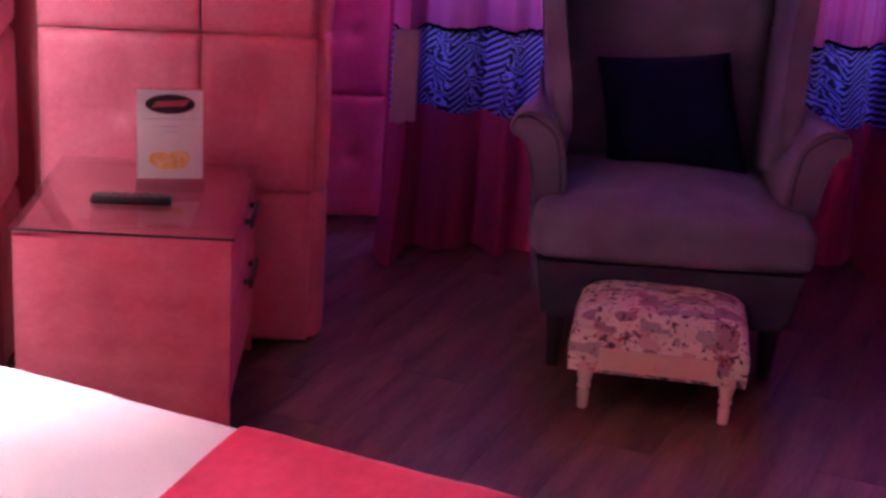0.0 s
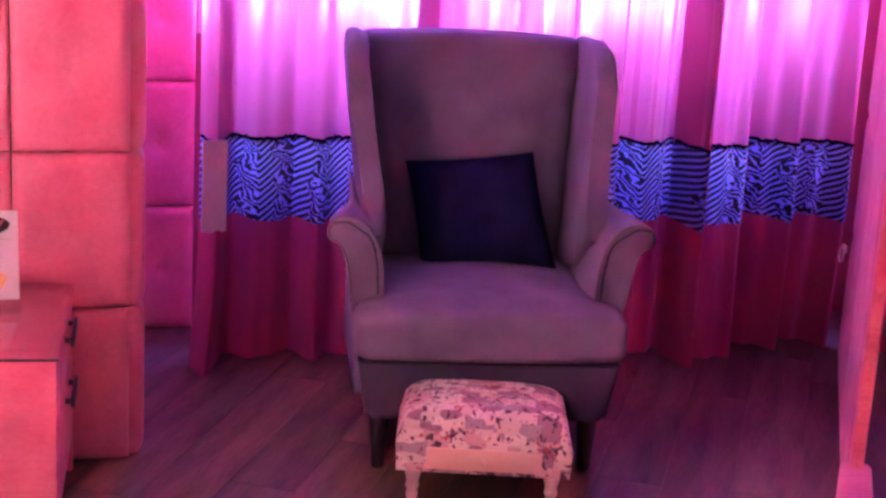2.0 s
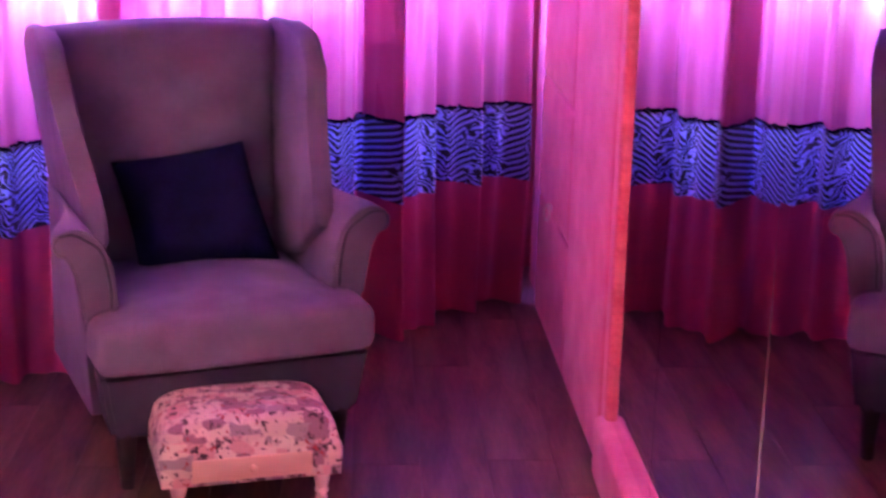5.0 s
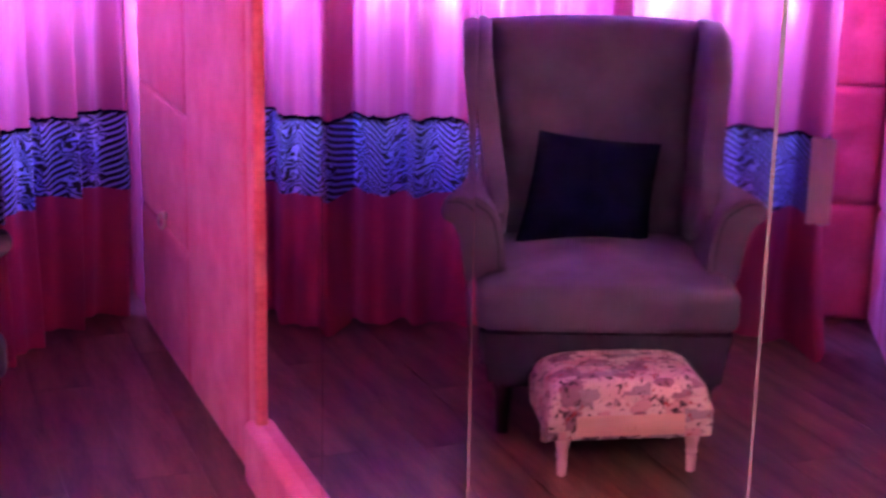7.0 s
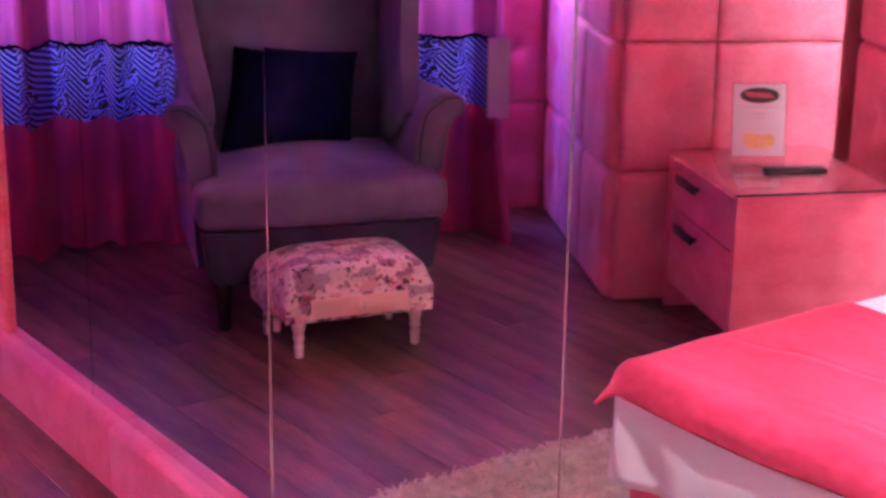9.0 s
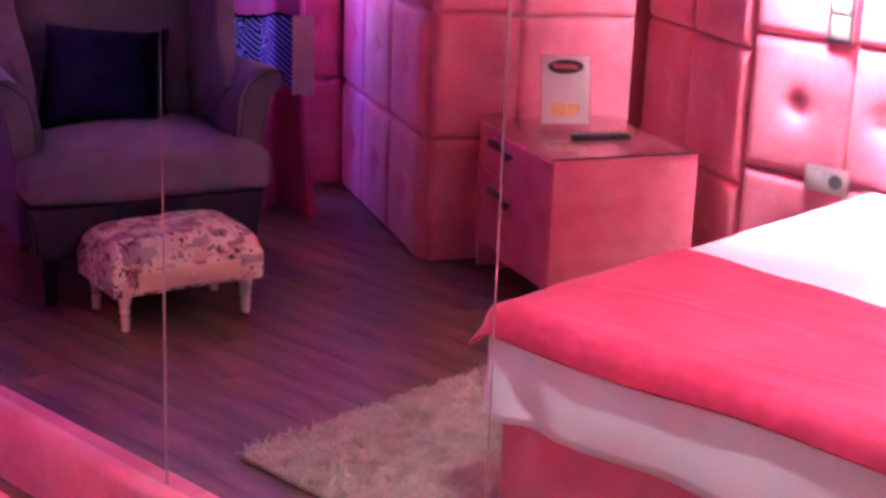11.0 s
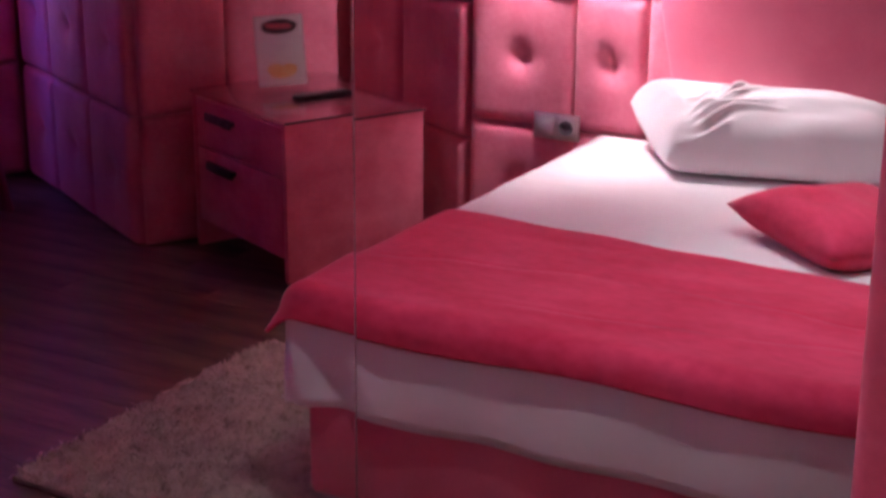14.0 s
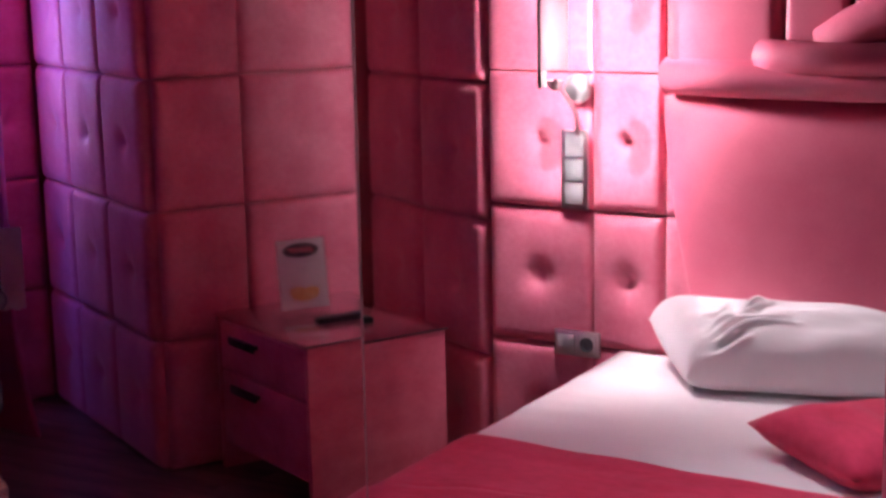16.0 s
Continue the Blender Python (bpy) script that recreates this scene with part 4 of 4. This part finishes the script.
def drape(px, x0f, x1, y0, y1, top, dropx, dropy, r, seed, wr, nx=90, ny=110, corner=1.15, flare=0.05, tuck=0.0, creases=()):
    """Cloth over the bed: from x0f(y) along the top over the foot edge x1, down by dropx, and over the side y1, down by dropy."""
    def fn(i, j):
        yr = y0 + (y1 + dropy - y0) * j
        xs, hx = x0f(yr), dropx(min(yr, y1))
        xr = xs + (x1 + hx - xs) * i
        ox, oy = max(0.0, xr - (x1 - r)), max(0.0, yr - (y1 - r))
        d = math.hypot(ox, oy)
        nz = noise.noise(Vector((xr * 5 + seed, yr * 5, seed)))
        fine = noise.noise(Vector((xr * 16 + seed, yr * 3, seed + 4)))
        rip = wr * nz + 0.5 * wr * fine
        for cx, depth in creases:
            off = xr - cx - 0.05 * math.sin(yr * 2.3 + cx * 9) - 0.06 * nz
            rip -= depth * (1.6 * abs(noise.noise(Vector((yr * 2.5, cx * 7, 1.0))))) * (math.exp(-(off / 0.009) ** 2) - 0.7 * math.exp(-((off - 0.024) / 0.02) ** 2))
        if d < 1e-6:
            return (xr, yr, top + rip)
        ux, uy = ox / d, oy / d
        d = min(d, corner * max(hx, dropy) + r)
        arc = r * math.pi / 2
        if d < arc:
            out, down = r * math.sin(d / r), r * (1 - math.cos(d / r))
        else:
            out, down = r, r + d - arc
            k = min(1.0, (d - arc) / 0.15)
            out += flare * (d - arc) * 4 * ux * uy + k * (0.002 * math.sin((xr - yr) * 17 + seed) + 0.003 * fine + 0.005 + tuck * 0.013 * math.sin(34 * (yr - y1) + 16 * down) * math.exp(-((yr - y1 + 0.10) / 0.13) ** 2))
        bx, by = min(xr, x1 - r), min(yr, y1 - r)
        return (bx + ux * out, by + uy * out, top - down + rip * (1 if down < r else 0.3))
    return sheet(fn, nx, ny, px)


BEDM = Matrix.Translation((-0.63, -1.522, 0)) @ pose(0, 0, 0, 0, 0, -2) @ Matrix.Translation((0.63, 1.575, 0))
bed.matrix_world = BEDM
solid("bed_sheet", drape(-0.004, lambda y: -2.33, BX1, BY0, BY1, BZ, lambda y: 0.228 + 0.002 * math.sin(y * 7) + 0.003 * math.sin(y * 19), 0.215, 0.040, 2.0, 0.004, corner=1.0, flare=0.012, tuck=1.0), SHEET, "white cotton bed sheet hanging over the mattress", "bed sheet", BEDM, angle=180)
solid("bed_runner", drape(-0.007, lambda y: -1.352 + 0.08 * (-1.6 - y), BX1 + 0.012, BY0, BY1 + 0.010, BZ + 0.009, lambda y: 0.046 + 0.006 * math.sin(y * 9), 0.055, 0.055, 7.0, 0.005, nx=150, corner=1.5, flare=0.35, creases=((-0.97, 0.006), (-0.80, 0.004))), RED, "red fleece runner across the foot of the bed", "bed runner", BEDM, angle=180)


def quad_cushion(lf, lb, rf, rb, h, n=96, seed=0):
    """A plump bed pillow over four corners (front left, back left, front right, back right), creased."""
    lf, lb, rf, rb = Vector(lf), Vector(lb), Vector(rf), Vector(rb)
    bm = bmesh.new()
    rows = {}
    for side in (1, -1):
        for i in range(n + 1):
            for j in range(n + 1):
                a, b = 2 * i / n - 1, 2 * j / n - 1
                if side < 0 and (i in (0, n) or j in (0, n)):
                    rows[side, i, j] = rows[1, i, j]
                    continue
                p = (lf * (1 - i / n) + rf * (i / n)) * (1 - j / n) + (lb * (1 - i / n) + rb * (i / n)) * (j / n)
                k = max(0.0, (1 - abs(a) ** (12 if a < 0 else 3.2)) * (1 - abs(b) ** 3.2)) ** 0.5
                u, w = i / n, j / n
                crease = 0.0
                for f in range(7):
                    turn = radians(14 + 7 * f)
                    ox, oy = u * 0.66 - 0.030 - 0.014 * f, w * 0.40 - 0.012 - 0.020 * f
                    t, d = ox * math.cos(turn) + oy * math.sin(turn), oy * math.cos(turn) - ox * math.sin(turn)
                    d += 0.012 * math.sin(t * 22 + f)
                    length = 0.27 + 0.09 * math.sin(f * 2.1 + seed)
                    if 0 < t < length:
                        crease += 0.019 * math.sin(math.pi * t / length) * (math.exp(-(d / 0.009) ** 2) - 0.8 * math.exp(-((d - 0.017) / 0.010) ** 2))
                lump = 0.012 * noise.noise(Vector((u * 5, w * 5, seed + side)))
                bottom = 0.55 if side < 0 else 1.0
                rows[side, i, j] = bm.verts.new(p + Vector((0, 0, side * k * bottom * (h / 2) + (crease + lump) * k * (side > 0))))
    for side in (1, -1):
        for i in range(n):
            for j in range(n):
                bm.faces.new([rows[side, p, q] for p, q in ((i, j), (i + 1, j), (i + 1, j + 1), (i, j + 1))])
    return bm


solid("pillow", quad_cushion((-1.955, -1.850, 0.580), (-2.270, -1.600, 0.655), (-2.115, -2.47, 0.585), (-2.290, -2.42, 0.680), 0.235, seed=11), SHEET, "plump white creased bed pillow", "pillow", angle=180)
solid("cushion", cushion(0.42, 0.42, 0.14, 20, 0.07, 5, 0.01), RED, "red fleece cushion lying on the bed", "cushion", Matrix.Translation((-1.605, -2.461, 0.580)) @ pose(0, 0, 0, 3, -3, 36), angle=180)

# ---- rug ----
rug = thing("shaggy_rug", Matrix.Identity(4), "beige long-pile shaggy rug beside the bed", "rug")
RX0, RX1, RY0, RY1 = -1.44, -0.445, -1.71, -0.885
part("backing", box(RX0, RX1, RY0, RY1, 0.001, 0.014, 0.004), RUGWOOL, rug)
rng = random.Random(5)
rv, rf = [], []
for k in range(26000):
    x, y = rng.uniform(RX0, RX1), rng.uniform(RY0, RY1)
    tuft = noise.noise(Vector((x * 48, y * 48, 4.0)))
    a, h, wd, ln = 9 * noise.noise(Vector((x * 22, y * 22, 0.0))) + rng.uniform(-1.8, 1.8), rng.uniform(0.020, 0.032) * (1.0 + 0.5 * tuft), rng.uniform(0.0018, 0.0032), rng.uniform(0.010, 0.030)
    ca, sa = math.cos(a), math.sin(a)
    i = len(rv)
    for t, w2, zz in ((0.0, 1.0, 0.008), (0.35, 1.0, 0.75 * h + 0.006), (1.0, 0.5, h if rng.random() > 0.4 else 0.7 * h)):
        cx, cy = x + ca * ln * t, y + sa * ln * t
        rv += [(cx - sa * wd * w2, cy + ca * wd * w2, zz), (cx + sa * wd * w2, cy - ca * wd * w2, zz)]
    rf += [(i, i + 1, i + 3, i + 2), (i + 2, i + 3, i + 5, i + 4)]
pile_me = bpy.data.meshes.new("pile")
pile_me.from_pydata(rv, [], rf)
pile_me.materials.append(RUGWOOL)
pile = new("pile", pile_me)
pile.parent = rug
tagged(pile, "tangled beige wool pile", kind="stuff")

# ---- sockets and lamp by the bed ----
SX = -2.352
sw = thing("light_switch", pose(SX, -1.322, 1.072), "silver triple rocker switch in an upright frame", "switch")
part("frame", box(-0.004, 0.008, -0.045, 0.045, -0.121, 0.121, 0.004), METAL, sw)
for k in (-1, 0, 1):
    part("rocker", box(0.008, 0.014, -0.030, 0.030, k * 0.073 - 0.033, k * 0.073 + 0.033, 0.003), SILVERPLASTIC, sw)
so = thing("wall_socket", pose(SX, -1.327, 0.534), "silver double frame with a switch and a socket", "socket")
part("frame", box(-0.004, 0.008, -0.077, 0.077, -0.040, 0.040, 0.004), METAL, so)
part("rocker", box(0.008, 0.013, 0.006, 0.066, -0.030, 0.030, 0.003), SILVERPLASTIC, so)
part("socket_insert", box(0.008, 0.011, -0.066, -0.006, -0.030, 0.030, 0.003), SILVERPLASTIC, so)
cup = part("socket_cup", lathe([(0.023, 0.0), (0.023, 0.004), (0.019, 0.004), (0.017, 0.001), (0.0005, 0.0005)], 20), GREYRUBBER, so)
cup.matrix_local = Matrix.Translation((0.011, -0.036, 0)) @ pose(0, 0, 0, 0, 90, 0)
sc = thing("wall_lamp", pose(SX, -1.333, 1.318), "small round chrome wall lamp lit over the bed", "wall lamp")
rose = part("rose", lathe([(0.045, 0.0), (0.045, 0.008), (0.038, 0.016), (0.012, 0.020)], 24), METAL, sc)
rose.matrix_local = Matrix.Translation((0, 0, 0)) @ pose(0, 0, 0, 0, 90, 0)
tube("arm", [(0.010, 0, -0.14), (0.020, 0, -0.07), (0.08, 0, -0.020), (0.150, 0, 0.035)], 0.006, METAL, sc)
cupm = part("bulb", lathe([(0.006, 0.0), (0.018, 0.01), (0.025, 0.03), (0.022, 0.05), (0.010, 0.062), (0.001, 0.064)], 16), BULB, sc, "glowing bulb")
cupm.location = (0.150, 0, 0.125)
cupm.visible_shadow = False
bowl = part("bowl", lathe([(0.004, 0.0), (0.014, 0.004), (0.022, 0.014), (0.027, 0.030), (0.0255, 0.030), (0.020, 0.016), (0.012, 0.007), (0.003, 0.003)], 24), METAL, sc, "small chrome bowl under the bulb")
bowl.location = (0.150, 0, 0.004)


def shaping_pane(a0, a1, low):
    """One curved pane between two turns about the bulb, added to shape its light."""
    def fn(i, j):
        a = radians(a0 + (a1 - a0) * i)
        return (0.150 + 0.052 * math.cos(a), 0.052 * math.sin(a), low + (0.276 - low) * j)
    return sheet(fn, 20, 4, 0.002)


# added panes: less light on the bed, hardly any into the alcove
part("added_diffuser", shaping_pane(-72, 25.5, 0.066), DIFFUSER, sc, "added frosted pane that thins the lamp's light")
part("added_blocker", shaping_pane(26, 122, 0.012), BLOCKER, sc, "added dense pane that blocks the lamp's light sideways")

# ---- ceiling spots, assumed and out of view ----
for sx, sy, watt, wide in SPOTS:
    spot = thing("added_ceiling_spot", pose(sx, sy, 2.46), "small round ceiling spotlight, assumed and out of view", "ceiling light", "ceiling spots")
    part("ring", lathe([(0.050, 0.006), (0.060, 0.006), (0.064, 0.020), (0.064, 0.04), (0.050, 0.04)], 20), METAL, spot)

# ---- floor planks ----
PLANKS = {}
PD = Vector((math.cos(PLANK_TURN), math.sin(PLANK_TURN), 0))
PN = Vector((-PD.y, PD.x, 0))
PW, PL = 0.192, 1.285
bmk = box(-PL / 2 + 0.0004, PL / 2 - 0.0004, -PW / 2 + 0.0004, PW / 2 - 0.0004, -0.012, 0.0)
bmk_top = [e for e in bmk.edges if all(q.co.z > -0.001 for q in e.verts)]
bmesh.ops.bevel(bmk, geom=bmk_top, offset=0.0007, segments=1, affect="EDGES")
plank_me = mesh_of("plank", bmk, PLANK, False)
rng = random.Random(9)
for r in range(-26, 27):
    shift = rng.uniform(0, PL)
    for k in range(-5, 6):
        c = Vector((-1.2, -1.2, 0)) + PN * (r * PW) + PD * (k * PL + shift)
        if -2.55 < c.x < 1.15 and -4.65 < c.y < 2.75:
            p = new("plank", plank_me)
            p.location, p.rotation_euler = c, (0, 0, PLANK_TURN)
            p.parent = floor
